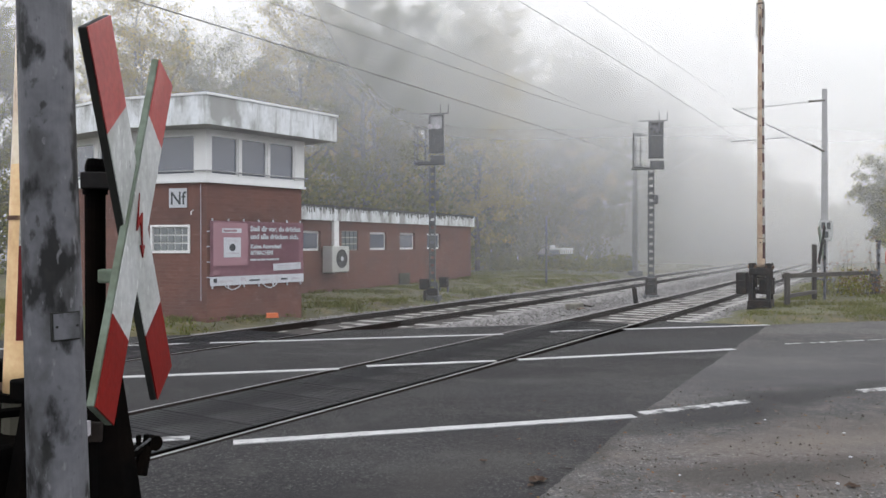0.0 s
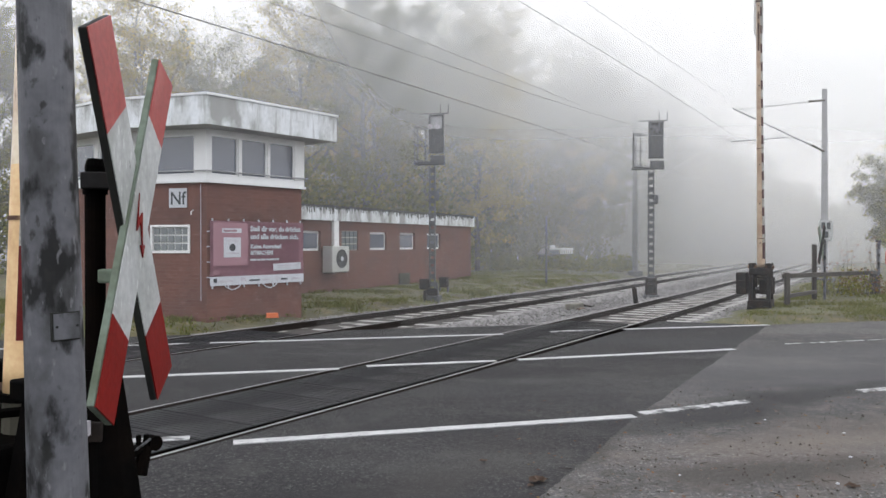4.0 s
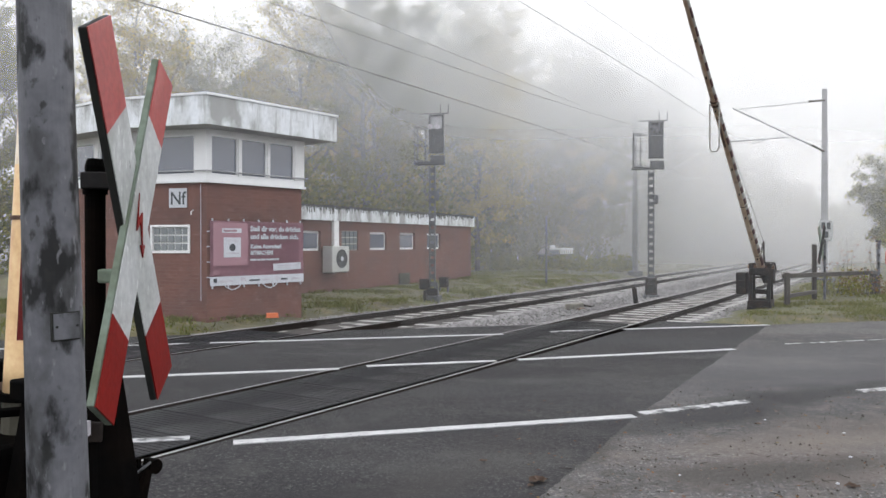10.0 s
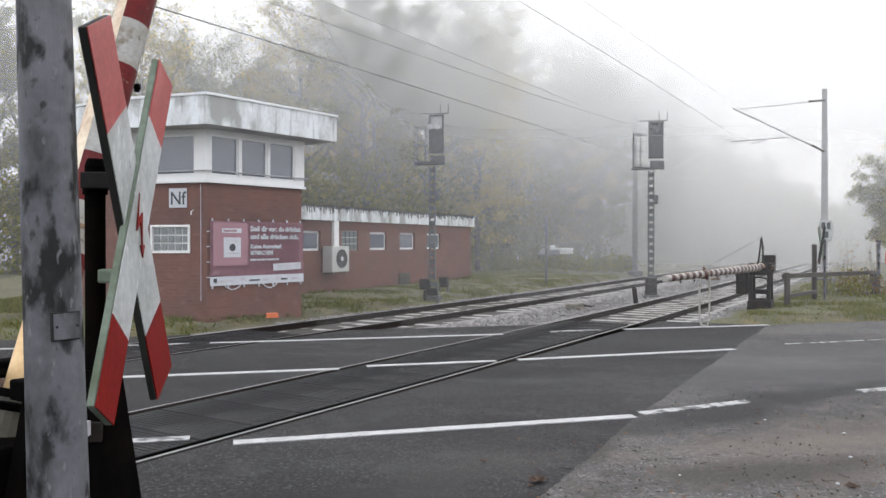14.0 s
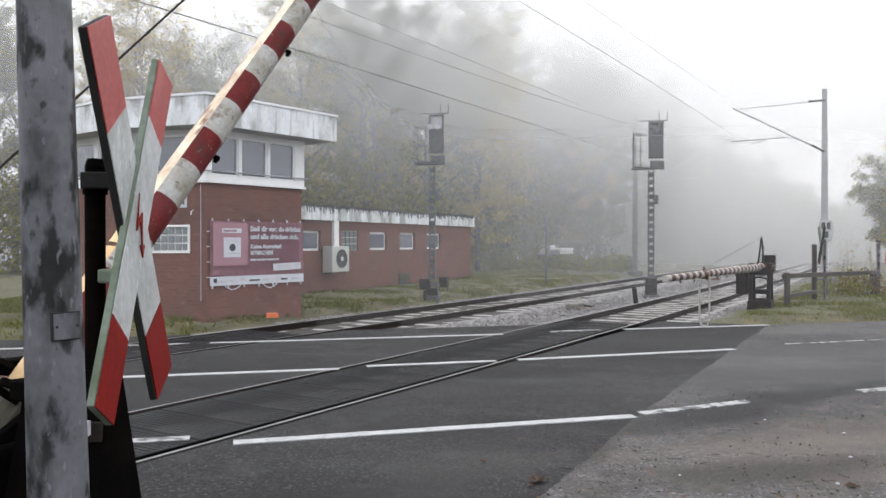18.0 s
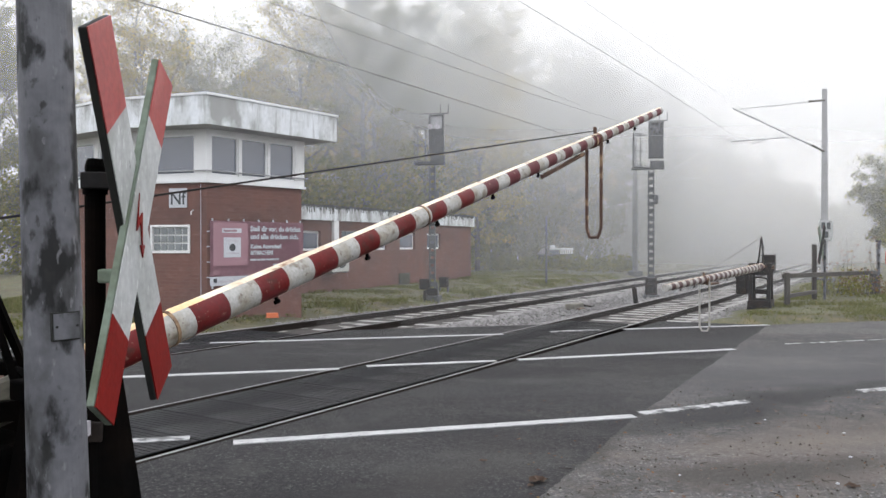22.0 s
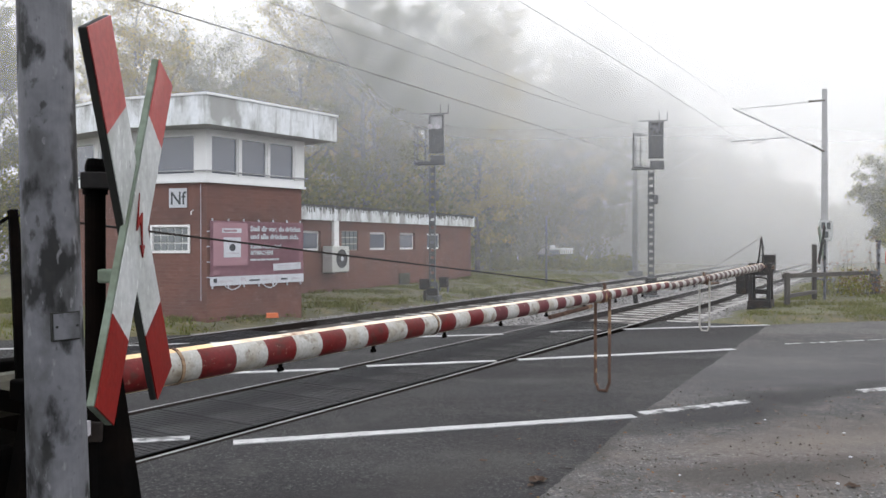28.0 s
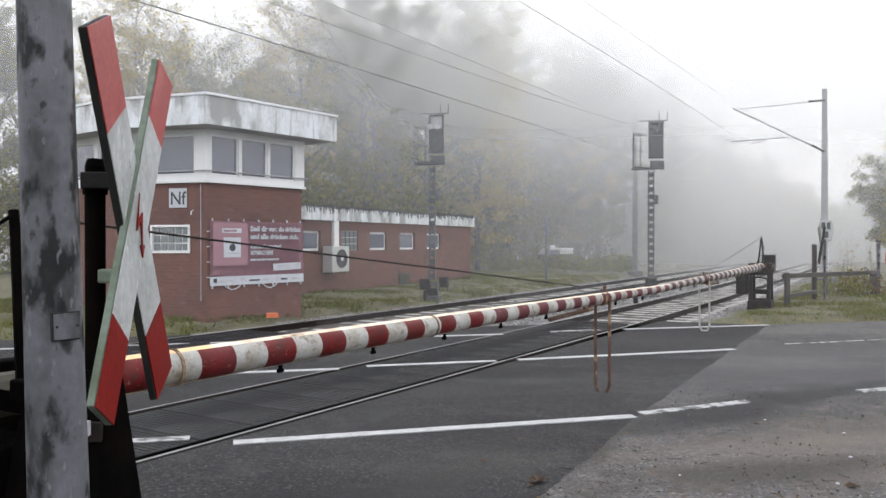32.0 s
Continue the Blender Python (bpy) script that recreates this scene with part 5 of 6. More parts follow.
def build_banner():
    b = on_wall("banner", P1, P0, "red recruiting banner in haze-paled colours with white lettering on brick", "banner")
    rnd = random.Random(3)
    sheet = bmesh.new()
    nx, nz = 14, 8
    grid = [[sheet.verts.new((0.06 + 2.67 * i / nx, -0.035 + 0.008 * math.sin(i * 1.7) * math.sin(j * 1.1 + 1), 0.87 + (2.08 - 0.87) * j / nz)) for i in range(nx + 1)] for j in range(nz + 1)]
    for j in range(nz):
        for i in range(nx):
            sheet.faces.new((grid[j][i], grid[j][i + 1], grid[j + 1][i + 1], grid[j + 1][i]))
    bmesh.ops.solidify(sheet, geom=sheet.faces[:], thickness=0.006)
    part("sheet", sheet, BANNER, b, "wine-red cloth with haze in its colour", True)
    part("footer", box(0.06, 2.73, -0.044, -0.034, 0.67, 0.868), BANNERWHITE, b, "white strip with small emblems")
    for i, (x, w) in enumerate(((0.14, 0.09), (0.3, 0.35), (0.86, 0.16), (1.1, 0.3), (1.48, 0.22), (1.85, 0.1), (2.02, 0.2), (2.36, 0.24))):
        part("emblem", box(x, x + w, -0.049, -0.045, 0.74, 0.74 + (0.09 if w < 0.2 else 0.04)), BANNERGREY if i % 3 else INK, b)
    part("pink_square", box(0.13, 1.06, -0.05, -0.044, 1.1, 2.04, 0.002), BANNERPINK, b, "pink picture of an alarm button")
    part("tab", box(0.36, 0.88, -0.056, -0.051, 1.82, 1.92, 0.002), BANNERWHITE, b)
    writing("Feuerwehr", 0.085, 0.4, 1.845, b, BANNERPINK, y=-0.06, squeeze=0.95)
    part("button_plate", box(0.4, 0.86, -0.056, -0.051, 1.28, 1.72, 0.002), BANNERWHITE, b, "white plate with round dark button")
    part("button", rod((0.63, -0.064, 1.5), (0.63, -0.057, 1.5), 0.08, seg=20), INK, b)
    for z in (1.63, 1.36):
        part("text_bar", box(0.46, 0.8, -0.061, -0.057, z, z + 0.025), BANNERGREY, b)
    for text, size, z in (("Stell dir vor, du drückst", 0.165, 1.865), ("und alle drücken sich.", 0.165, 1.69), ("Keine Ausreden!", 0.135, 1.475), ("MITMACHEN!", 0.135, 1.33)):
        o = writing(text, size, 1.13, z, b, y=-0.052)
        w = max(v.co.x for v in o.data.vertices)
        goal = {"Stell dir vor, du drückst": 1.5, "und alle drücken sich.": 1.44, "Keine Ausreden!": 0.9, "MITMACHEN!": 0.65}[text]
        o.matrix_basis = o.matrix_basis @ Matrix.Diagonal((goal / w, 1, 1, 1))
    for x0, x1 in ((1.13, 1.3), (1.32, 1.4), (1.42, 1.56), (1.58, 1.86), (1.88, 1.96)):
        part("text_bar", box(x0, x1, -0.052, -0.047, 1.2, 1.24), BANNERWHITE, b)
    lab = part("label_strip", box(1.82, 2.66, -0.056, -0.05, 0.94, 1.1), BANNERWHITE, b, "white strip set at a slight angle")
    lab.rotation_euler = (0, radians(-1.5), 0)
    lab.location = (0, 0, -0.03)
    for z, x0, x1 in ((1.03, 1.92, 2.55), (0.98, 1.92, 2.3)):
        part("text_bar", box(x0, x1, -0.062, -0.057, z + 0.03, z + 0.055), BANNERGREY, b)
    part("square_mark", box(0.14, 0.27, -0.05, -0.044, 0.91, 1.0), BANNERPINK, b)
    for i in range(7):
        for z0, z1 in ((2.07, 2.13), (0.61, 0.68)):
            part("hook", box(0.12 + i * 0.42, 0.14 + i * 0.42, -0.04, 0.0, z0, z1), BANNERWHITE, b)
    for i in range(4):
        part("hook", box(0.0, 0.06, -0.04, 0.0, 0.85 + i * 0.33, 0.87 + i * 0.33), BANNERWHITE, b)
    for x in (0.45, 1.5):
        pts = [(x + 0.42 * t / 8, -0.03, 0.66 - 0.09 * math.sin(math.pi * t / 8)) for t in range(9)]
        part("loose_cord", tube(pts, 0.012, 6), BANNERWHITE, b, "loose white cord hanging in a loop")


build_banner()


def build_nameboard():
    b = on_wall("station_code_sign", P2, P1, "small white square sign with dark code letters on brick", "sign")
    x0 = FACET - 0.93
    part("board", box(x0, x0 + 0.45, -0.03, -0.004, 2.36, 2.78, 0.006), BANNERWHITE, b)
    writing("Nf", 0.4, x0 + 0.03, 2.43, b, INK, y=-0.033, squeeze=0.95, bold=0.008)
    part("lamp_bracket", rod((x0 + 0.6, -0.08, 2.27), (x0 + 0.6, 0.0, 2.3), 0.012, seg=6), PVC, b)
    part("lamp_bracket", rod((x0 + 0.6, -0.08, 2.2), (x0 + 0.6, -0.08, 2.28), 0.012, seg=6), PVC, b)


build_nameboard()


def build_ac():
    a = on_wall("air_conditioner", A0, A1, "cream outdoor air conditioning unit hung on the brick wall", "air conditioner")
    x0 = K + 0.92
    part("casing", box(x0, x0 + 0.95, -0.46, -0.08, 0.68, 1.5, 0.02), ACWHITE, a)
    for i in range(8):
        part("side_louvre", box(x0 - 0.008, x0 - 0.001, -0.42, -0.12, 0.8 + i * 0.08, 0.83 + i * 0.08), BANNERGREY, a)
    part("fan_opening", rod((x0 + 0.52, -0.468, 1.1), (x0 + 0.52, -0.461, 1.1), 0.3, seg=28), SIGNALGREY, a, "dark round fan grille")
    for i in range(4):
        r = 0.29 - 0.06 * i
        pts = [(x0 + 0.52 + r * math.cos(k * math.pi / 10), -0.474, 1.1 + r * math.sin(k * math.pi / 10)) for k in range(21)]
        part("grille_ring", tube(pts, 0.006, 4), SIGNALGREY, a)
    part("fan_hub", rod((x0 + 0.52, -0.482, 1.1), (x0 + 0.52, -0.47, 1.1), 0.075, seg=16), BANNERWHITE, a)
    for x in (x0 + 0.12, x0 + 0.83):
        part("wall_bracket", bar((x, -0.44, 0.66), (x, 0.0, 0.66), 0.04, 0.03), MASTSTEEL, a)
    d = on_wall("downpipe_casing", A0, A1, "white boxed downpipe above the air conditioner", "downpipe")
    part("pipe_box", box(K + 1.52, K + 1.78, -0.12, -0.002, 1.5, 2.33, 0.01), WHITE, d)
    v = on_wall("wall_hatch", A0, A1, "dull olive-grey metal hatch low on the annex wall", "hatch")
    part("plate", box(K + 5.75, K + 6.55, -0.03, -0.003, -0.12, 0.48, 0.01), OLIVE, v)
    part("hinge", box(K + 5.8, K + 5.85, -0.04, -0.031, 0.1, 0.25), SIGNALGREY, v)
    w = on_wall("wall_box", P3, P2, "small white junction box on brick wall", "junction box")
    part("casing", box(1.25, 1.45, -0.1, -0.003, 1.2, 1.48, 0.01), BANNERWHITE, w)


build_ac()


def moss_fringe():
    """Ragged dark moss that hangs over the annex's roof edge."""
    rnd = random.Random(9)
    edge = offset(ANNEX, 0.13)
    fm = frame_of(edge[0], edge[1])
    L = (Vector(edge[1]) - Vector(edge[0])).length
    bm = bmesh.new()
    x = 0.0
    while x < L:
        w = rnd.uniform(0.01, 0.028)
        d = rnd.random() ** 2.6 * 0.2 + 0.05 * noise.noise((x * 1.1, 0, 0)) + 0.035
        box(x, x + w, -0.004, 0.05, 2.765 - max(0.005, d), 2.775 + rnd.uniform(0, 0.035), bm=bm)
        x += w * rnd.uniform(0.9, 2.6)
    o = part("moss_fringe", bm, MOSS, annex, "ragged dark moss streaks along the roof edge")
    o.matrix_basis = fm


moss_fringe()


# ---- things beside the track ----
def box_thing(name, label, category, place, pieces):
    e = empty(name, place, label, category)
    for pn, bm, mat in pieces:
        part(pn, bm, mat, e)
    return e


box_thing("relay_box", "dark metal relay box on short legs in the grass", "relay box", pose(0.03, 27.0, 0.04, 0, 0, -20), [
    ("casing", box(-0.14, 0.14, -0.12, 0.12, 0.05, 0.36, 0.03), IRON), ("lid", box(-0.155, 0.155, -0.14, 0.14, 0.36, 0.39, 0.01), IRON),
    ("leg", box(-0.17, -0.12, -0.05, 0.05, -0.3, 0.05), SIGNALGREY), ("leg", box(0.12, 0.17, -0.05, 0.05, -0.3, 0.05), SIGNALGREY)])
box_thing("relay_box", "dark metal relay box at the foot of a signal", "relay box", pose(-0.55, 24.2, 0.03, 0, 0, -10), [
    ("casing", box(-0.16, 0.15, -0.12, 0.12, 0.15, 0.47, 0.03), IRON), ("leg", rod((0, 0, -0.3), (0, 0, 0.12), 0.05, seg=8), IRON)])
box_thing("track_magnet", "dirty grey track magnet box beside the rail", "track magnet", pose(3.5, 21.0, -0.12, 0, 0, 57), [
    ("casing", box(-0.35, 0.35, -0.12, 0.12, -0.03, 0.12, 0.03), YELLOWED), ("cable", tube([(0.3, 0, 0.05), (0.6, -0.2, 0.0), (1.0, -0.15, -0.02)], 0.025, 6), IRON),
    ("mount", box(-0.15, 0.15, -0.25, 0.25, -0.06, 0.0), RUST)])
box_thing("marker_post", "short black marker post in the ballast", "post", pose(5.5, 22.5, -0.2, 6, -8, 0), [("shaft", box(-0.06, 0.06, -0.05, 0.05, -0.1, 0.52, 0.01), IRON), ("cap", box(-0.04, 0.04, -0.03, 0.03, 0.52, 0.56), IRON)])
box_thing("thin_pole", "thin dark pole standing in the grass verge", "pole", pose(4.22, 32.3, 0), [("shaft", rod((0, 0, -0.4), (0, 0, 2.65), 0.042, 0.03, 8), SIGNALGREY), ("cap", rod((0, 0, 2.65), (0, 0, 2.69), 0.045, 0.03, 8), SIGNALGREY)])
box_thing("orange_cap", "orange plastic cover lying in the grass by the signal box", "marker cap", pose(-3.78, 17.5, 0.03, 0, 0, 20), [
    ("shell", box(-0.13, 0.13, -0.07, 0.07, -0.07, 0.02, 0.018), ORANGE), ("rim", box(-0.14, 0.14, -0.08, 0.08, -0.085, -0.065, 0.006), ORANGE)])
for x, y, z, w, h in ((4.32, 45.0, 0.62, 0.2, 0.23), (8.1, 44.5, 0.66, 0.1, 0.24)):
    box_thing("small_notice", "small white notice board on a stake in fog", "sign", pose(x, y, 0), [
        ("board", box(-w / 2, w / 2, -0.02, 0.02, z, z + h, 0.01), BANNERWHITE), ("stake", box(-0.04, 0.04, 0.021, 0.08, -0.4, z + h, 0.005), WOOD)])

van = empty("parked_van", pose(6.66, 46.1, 0.12, 0, 0, 8), "white parked vehicle blurred by fog at the wood's edge", "vehicle")
part("body", box(-1.0, 0.75, -0.9, 0.9, 0.25, 0.86, 0.12), GALV, van, "grey lower body")
part("roof", box(-0.7, 0.73, -0.8, 0.8, 1.08, 1.2, 0.05), WHITE, van)
part("windscreen", bar((-0.98, 0, 0.84), (-0.72, 0, 1.15), 1.5, 0.04), BANNERGREY, van)
part("side_window", box(-0.7, -0.1, -0.79, -0.76, 0.86, 1.08), GLASS, van)
for i in range(6):
    part("side_slat", box(-0.05 + 0.13 * i, 0.02 + 0.13 * i, -0.82, -0.77, 0.86, 1.08), WHITE, van)
part("roof_box", box(-0.55, -0.22, -0.4, 0.4, 1.205, 1.36, 0.03), WHITE, van)
for x in (-0.65, 0.65):
    for y in (-0.85, 0.85):
        part("wheel", rod((x, y - 0.08, 0.2), (x, y + 0.08, 0.2), 0.3, seg=16), IRON, van)

# timber guard fence by the far barrier
guard = empty("timber_fence", pose(0, 0, 0), "low dark timber guard fence in rough grass", "fence")
part("post", box(8.81, 8.93, 20.32, 20.44, -0.3, 0.84, 0.012), WOOD, guard)
part("post", box(10.66, 10.77, 22.77, 22.88, -0.3, 1.56, 0.012), WOOD, guard)
part("rail", bar((8.85, 20.55, 0.74), (13.3, 24.3, 0.7), 0.1, 0.12, bevel=0.01), WOOD, guard)
part("rail", bar((8.9, 20.5, 0.22), (10.7, 22.7, 0.2), 0.1, 0.1, bevel=0.01), WOOD, guard)
part("post", box(13.2, 13.35, 24.3, 24.45, -0.3, 0.75, 0.012), WOOD, guard)

far_cross = saltire(pose(10.86, 22.7, 1.56, 0, 0, 137), "weathered St Andrew's cross seen from its back beside the fence")
part("post", rod((-0.09, 0.0, -1.85), (-0.09, 0.0, 0.15), 0.035, seg=12), GALV, far_cross)

for x, y in ((13.3, 24.4), (15.6, 27.5)):
    box_thing("concrete_post", "slender grey concrete fence post in the bushes", "post", pose(x + 0.35, y + 0.4, 0), [
        ("shaft", box(-0.045, 0.045, -0.045, 0.045, -0.4, 1.62, 0.01), GALV), ("cap", box(-0.065, 0.065, -0.055, 0.055, 1.62, 1.68, 0.01), IRON)])
box_thing("red_notice", "faded red notice board among the bushes", "sign", pose(13.75, 24.3, 0, 0, 0, -20), [
    ("board", box(-0.15, 0.5, -0.02, 0.02, 0.95, 1.35, 0.01), REDFADED_GLARE), ("stake", box(0.1, 0.18, 0.021, 0.07, -0.4, 1.3), WOOD)])

make_tree(77, 5.9, 2.6, 26000, 0.06, LEAVES_GREEN, "small leafy tree with yellowing leaves beside the road", pose(24.2, 40.7, -0.3), 0.14, group="roadside trees")
make_tree(78, 9.0, 2.8, 20000, 0.065, LEAVES_YELLOW, "small tree with yellowing leaves behind the fence", pose(27.8, 42.5, -0.1), 0.25, group="roadside trees")


def stems():
    """Bare weed stems with a few brown leaves."""
    rnd = random.Random(21)
    w = empty("tall_weeds", pose(0, 0, 0), "tall withered weeds with sparse reddish leaves", "weeds", kind="stuff")
    bm = bmesh.new()
    verts, faces = [], []
    for _ in range(26):
        x, y = rnd.uniform(11.8, 14.2), rnd.uniform(22.6, 25.5)
        h = rnd.uniform(0.5, 1.9)
        p = Vector((x, y, -0.1))
        for k in range(4):
            q = p + Vector((rnd.gauss(0, 0.07), rnd.gauss(0, 0.07), h / 4))
            rod(p, q, 0.011 - 0.0022 * k, 0.009 - 0.002 * k, 4, bm, False)
            p = q
            for _ in range(3 if k > 0 else 0):
                c = p + Vector((rnd.gauss(0, 0.1), rnd.gauss(0, 0.1), rnd.gauss(0, 0.08)))
                u = Vector((rnd.gauss(0, 1), rnd.gauss(0, 1), rnd.gauss(0, 1))).normalized() * 0.05
                v = u.orthogonal().normalized() * 0.03
                i = len(verts)
                verts += [c - u, c + v, c + u, c - v]
                faces.append((i, i + 1, i + 2, i + 3))
    part("stems", bm, BARK, w)
    o = new("weed_leaves", arrays("weed_leaves", verts, faces, LEAVES_RED))
    o.parent = w


stems()


def shrub_spot(rnd):
    return rnd.uniform(12.3, 14.6), rnd.uniform(23.3, 26.5), rnd.uniform(0.2, 0.5)


def fence_bush(rnd):
    return 12.1 + rnd.gauss(0, 0.25), 23.6 + rnd.gauss(0, 0.2), rnd.uniform(0.2, 0.45)


def van_bush(rnd):
    return rnd.uniform(3.0, 10.5), rnd.uniform(43.3, 45.0), rnd.uniform(0.4, 0.9)


bushes("fence_bush", 9, fence_bush, 0.75, 0.028, LEAVES_GREEN, "scrubby bush grown over the timber fence", 41)
bushes("low_scrub", 85, van_bush, 0.85, 0.07, LEAVES_GREEN, "low scrub before the vehicle at the wood's edge", 43)
bushes("withered_bushes", 7, shrub_spot, 0.7, 0.04, LEAVES_RED, "withered brown bushes round the fence", 33)
bushes("roadside_bushes", 6, shrub_spot, 0.6, 0.04, LEAVES_GREEN, "low bushes round the fence and mast", 31)


def grass(count, seed):
    """Blades of grass on the verges, uncounted."""
    rnd = random.Random(seed)
    verts, faces = [], []
    while len(faces) < count:
        x, y = rnd.uniform(-12, 16), rnd.uniform(13.5, 42)
        s, n = s_n(x, y)
        k = n - bend(s)
        m = -ROADS * x + ROADC * y
        if m < EDGE + 0.05 or -12.3 < k < -3.5 or (k < -3.5 and k > -12.6):
            continue
        if rnd.random() > 0.12 + 0.88 * step(-0.1, 0.35, noise.noise((x * 0.55, y * 0.9, 2)) + 0.4 * noise.noise((x * 2.1, y * 2.1, 4))):
            continue
        h = rnd.uniform(0.03, 0.085) * (1.7 if noise.noise((x * 0.6, y * 0.6, 9)) > 0.15 else 1.0)
        a = rnd.uniform(0, 6.28)
        w = rnd.uniform(0.008, 0.018)
        z = ground_height(x, y) - 0.02
        i = len(verts)
        lx, ly = rnd.gauss(0, 0.04), rnd.gauss(0, 0.04)
        verts += [(x - w * math.cos(a), y - w * math.sin(a), z), (x + w * math.cos(a), y + w * math.sin(a), z), (x + lx, y + ly, z + h)]
        faces.append((i, i + 1, i + 2))
    tagged(new("verge_grass", arrays("verge_grass", verts, faces, BLADES)), "rough yellow-green autumn grass on the verges", "grass", kind="stuff")


grass(170000, 5)


def fallen_leaves():
    rnd = random.Random(8)
    spots = [(0.63, 5.25, 0.08), (0.57, 5.14, 0.03), (0.29, 5.73, 0.035), (2.66, 5.13, 0.05), (2.05, 6.2, 0.02), (2.75, 6.9, 0.03), (2.95, 7.4, 0.03)]
    for x, y, r in spots:
        bm = bmesh.new()
        c = bm.verts.new((0, 0, 0.008))
        ring = []
        for k in range(14):
            a = 6.283 * k / 14
            q = r * (0.55 + 0.45 * abs(math.sin(a * 2.5))) * rnd.uniform(0.8, 1.2)
            ring.append(bm.verts.new((q * math.cos(a), q * math.sin(a), 0.01 + rnd.uniform(0.0, 0.25) * r)))
        for k in range(14):
            bm.faces.new((c, ring[k], ring[(k + 1) % 14]))
        bmesh.ops.solidify(bm, geom=bm.faces[:], thickness=0.002)
        o = obj("fallen_leaf", bm, LEAFBROWN)
        o.matrix_basis = pose(x, y, 0.004, 0, 0, rnd.uniform(0, 360))
        tagged(o, "curled brown fallen leaf lying on the asphalt", "leaf", "fallen leaves on the road")
    verts, faces = [], []
    for _ in range(900):
        x, y = rnd.uniform(0.4, 9), rnd.uniform(4.3, 9)
        if rnd.random() > 1.2 - (y - 4) / 4:
            continue
        r = rnd.uniform(0.005, 0.016)
        i = len(verts)
        a = rnd.uniform(0, 6.28)
        for k in range(4):
            b = a + k * 1.57 + rnd.uniform(-0.3, 0.3)
            verts.append((x + r * math.cos(b), y + r * math.sin(b), 0.006 + rnd.uniform(0, 0.006)))
        faces.append((i, i + 1, i + 2, i + 3))
    tagged(new("road_litter", arrays("road_litter", verts, faces, LEAVES_RED)), "crumbs of dry leaves and grit on the old asphalt", "litter", kind="stuff")


fallen_leaves()


def road_grit(name, count, mat, label, seed):
    """Crumbs of stone and soil on the old asphalt, most near the verge of the carriageway."""
    rnd = random.Random(seed)
    verts, faces = [], []
    while len(verts) < count * 5:
        x, y = rnd.uniform(0.3, 8), 4.2 + 4.5 * rnd.random() ** 1.6
        if x < 0.62 + (y - 4.96) * 0.52 or noise.noise((x * 1.3, y * 1.3, seed)) < rnd.uniform(-0.3, 0.25):
            continue
        r = 0.002 + 0.012 * rnd.random() ** 4
        a = rnd.uniform(0, 6.28)
        i = len(verts)
        for k in range(4):
            g = a + k * 1.57
            q = r * rnd.uniform(0.7, 1.3)
            verts.append((x + q * math.cos(g), y + q * math.sin(g), 0.003))
        verts.append((x, y, 0.005 + r * 0.9))
        faces += [(i, i + 1, i + 4), (i + 1, i + 2, i + 4), (i + 2, i + 3, i + 4), (i + 3, i, i + 4)]
    tagged(new(name, arrays(name, verts, faces, mat)), label, "grit", kind="stuff")


road_grit("dark_grit", 3500, DIRT_DARK, "dark soil crumbs on the old asphalt", 3)
road_grit("pale_grit", 3500, DIRT, "pale grit on the old asphalt", 6)


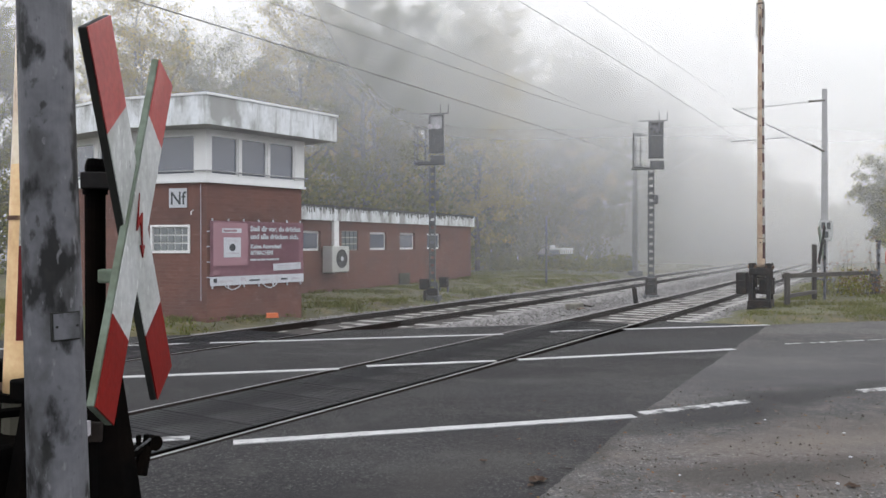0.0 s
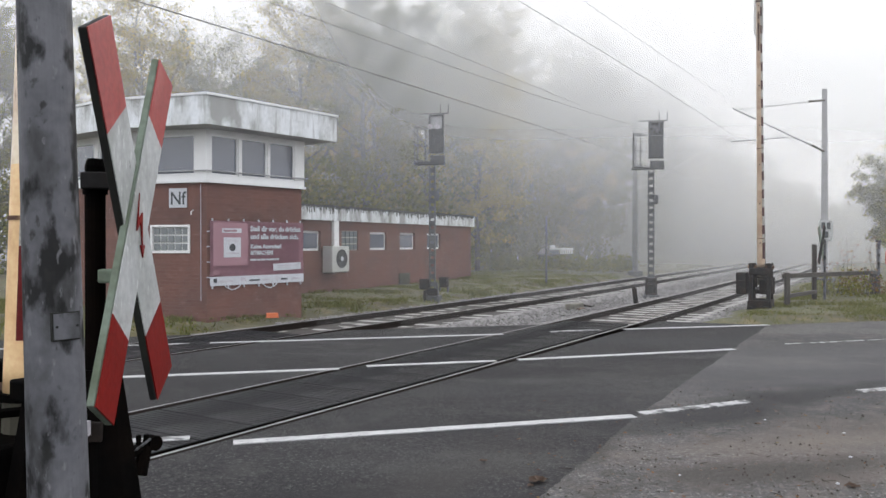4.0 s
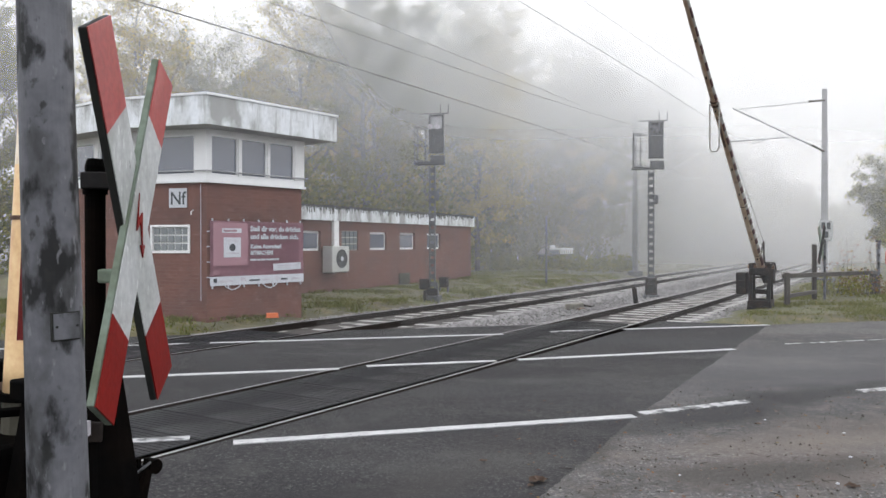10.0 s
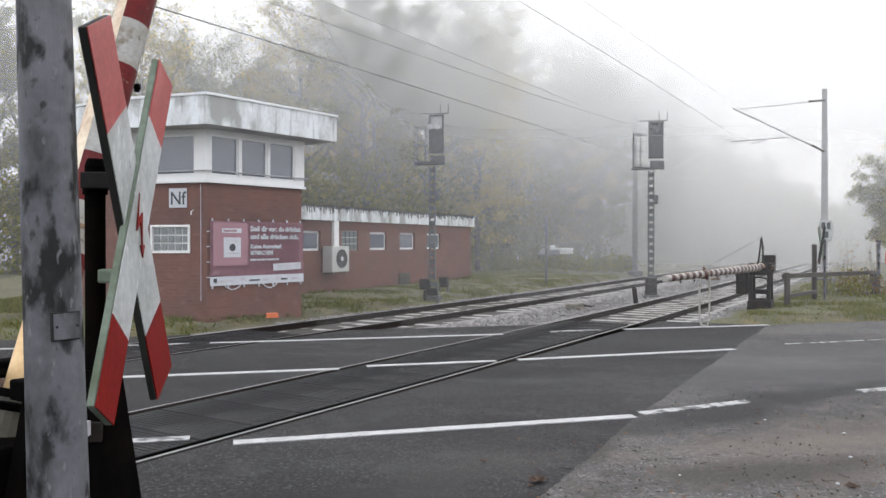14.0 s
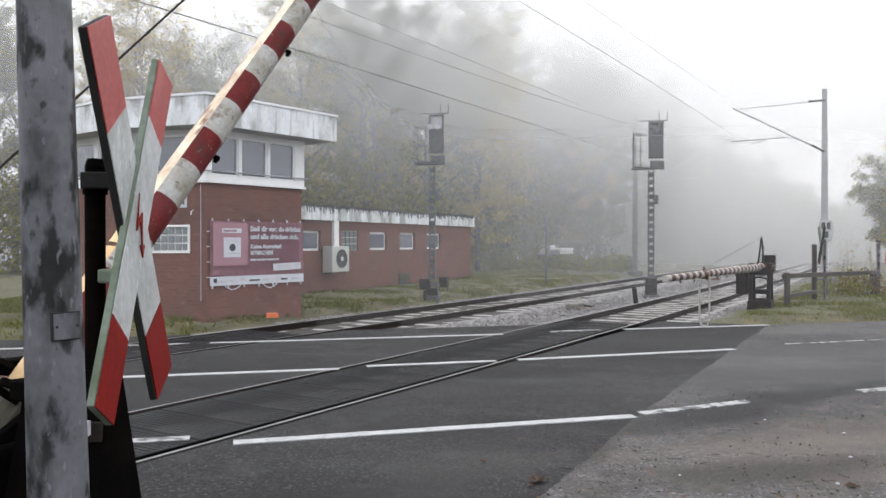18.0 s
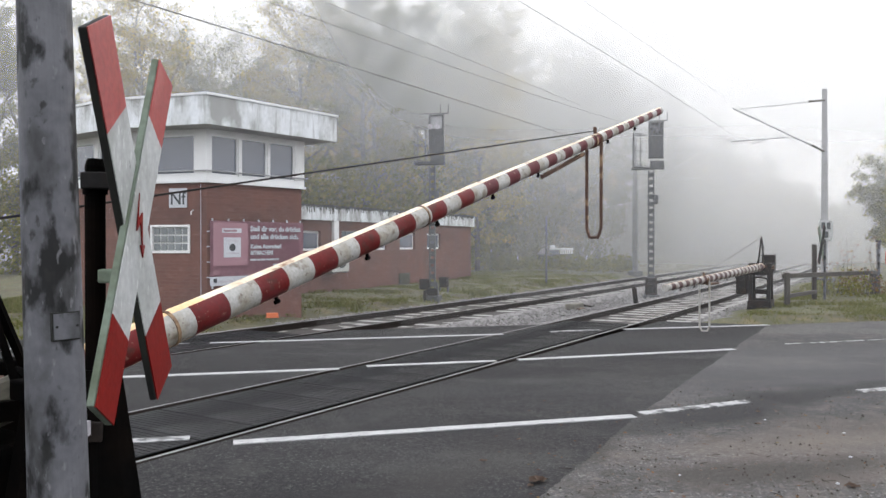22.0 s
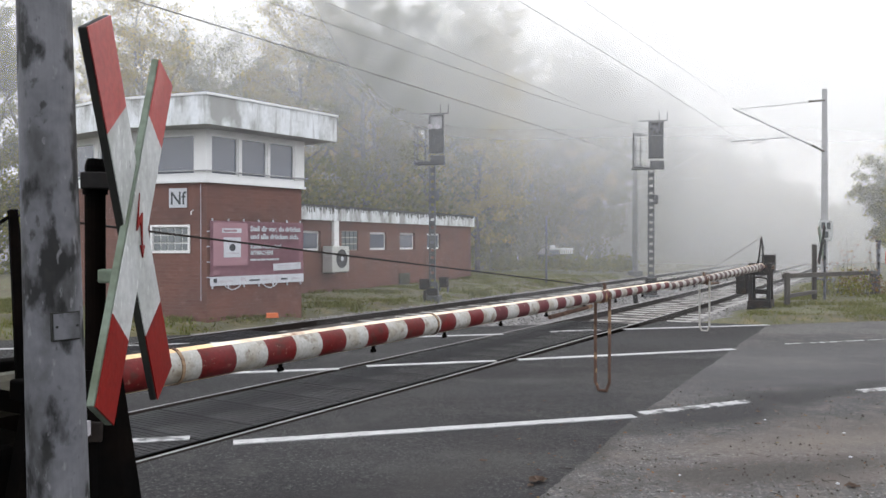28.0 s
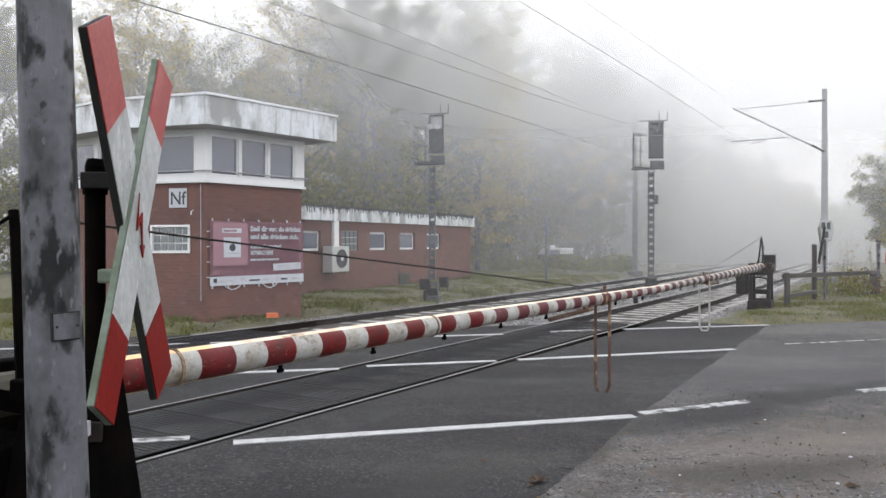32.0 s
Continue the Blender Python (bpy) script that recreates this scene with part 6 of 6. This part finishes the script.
def road_debris():
    """Twigs and pale pebbles on the old asphalt."""
    rnd = random.Random(51)
    bm = bmesh.new()
    for _ in range(46):
        x, y = rnd.uniform(0.9, 3.6), 4.75 + 1.6 * rnd.random() ** 1.7
        a, size = rnd.uniform(0, 6.28), rnd.uniform(0.03, 0.11)
        p = Vector((x, y, 0.006))
        for k in range(3):
            a += rnd.uniform(-0.5, 0.5)
            q = p + Vector((math.cos(a), math.sin(a), 0)) * size / 3 + Vector((0, 0, rnd.uniform(0, 0.003)))
            rod(p, q, 0.0028 - 0.0006 * k, 0.0022 - 0.0006 * k, 5, bm, False)
            p = q
    tagged(obj("road_twigs", bm, DIRT_DARK), "thin dark twigs strewn over the old asphalt", "twigs", kind="stuff")
    for x, y, r in ((2.89, 7.09, 0.012), (3.02, 5.85, 0.014), (1.62, 5.4, 0.009), (2.6, 5.2, 0.013), (3.35, 6.6, 0.011), (2.2, 7.6, 0.01)):
        bm = bmesh.new()
        bmesh.ops.create_icosphere(bm, subdivisions=2, radius=r)
        for v in bm.verts:
            v.co *= rnd.uniform(0.85, 1.15)
            v.co.z *= 0.6
        o = obj("pebble", bm, BANNERWHITE, smooth=True)
        o.matrix_basis = pose(x, y, r * 0.5, 0, 0, rnd.uniform(0, 360))
        tagged(o, "small pale pebble lying on the old asphalt", "pebble", "pebbles on the road")


road_debris()

# ---- the last line keys what moves ----


def motions():
    near_rows = [(0, 88.0), (9.2, 88.0), (10.0, 87.0), (11.0, 84.6), (12.0, 81.8), (13.0, 78.6), (13.5, 76.0), (14.0, 73.3), (14.5, 70.6), (16.5, 60.3), (17.0, 57.8), (17.5, 54.8), (18.0, 51.3),
                 (19.0, 43.7), (20.0, 35.0), (21.0, 25.4), (22.0, 16.0), (23.0, 6.85), (23.5, 3.2), (24.0, 1.88), (24.5, 2.35), (25.0, 2.68), (25.5, 2.58), (26.3, 1.85), (27.0, 1.0), (27.5, 0.75),
                 (28.5, 0.53), (30.0, 0.37), (32.0, 0.37)]
    far_rows = [(0, 88.4), (3.5, 88.2), (4.0, 86.0), (4.5, 81.0), (5.0, 74.5), (5.5, 68.0), (6.0, 62.6), (6.5, 57.8), (7.0, 53.2), (7.5, 48.6), (8.0, 44.2), (8.5, 40.2), (9.0, 36.6), (9.5, 33.0), (10.0, 29.5),
                (10.5, 25.8), (11.0, 22.3), (11.5, 18.7), (12.0, 14.6), (12.5, 10.3), (13.0, 6.2), (13.2, 4.37), (13.5, 1.84), (13.7, 0.8), (13.9, 0.34), (14.1, 0.54), (14.3, 1.0),
                (14.5, 1.42), (15.0, 1.2), (15.7, -0.4), (16.2, -0.9), (16.5, -0.7), (17.0, 0.29), (17.5, 0.54), (18.0, 0.39), (19.0, -0.33), (20.0, -0.6), (22.0, -0.45), (32.0, -0.4)]
    swing_boom(near_barrier[1], near_barrier[2], NEAR_PIVOT, 6.17, near_rows)
    walk(near_barrier[3], [(t, pose(0.49, -0.095, 0.615 + dz)) for t, dz in ((0, 0.0), (8.4, 0.0), (9.0, -0.012), (9.5, -0.055), (10.0, -0.11), (10.4, -0.155), (10.8, -0.2), (11.6, -0.29), (13.0, -0.4), (16.0, -0.45), (32.0, -0.45))])
    swing_boom(far_barrier[1], far_barrier[2], FAR_PIVOT, 6.6, far_rows)


motions()
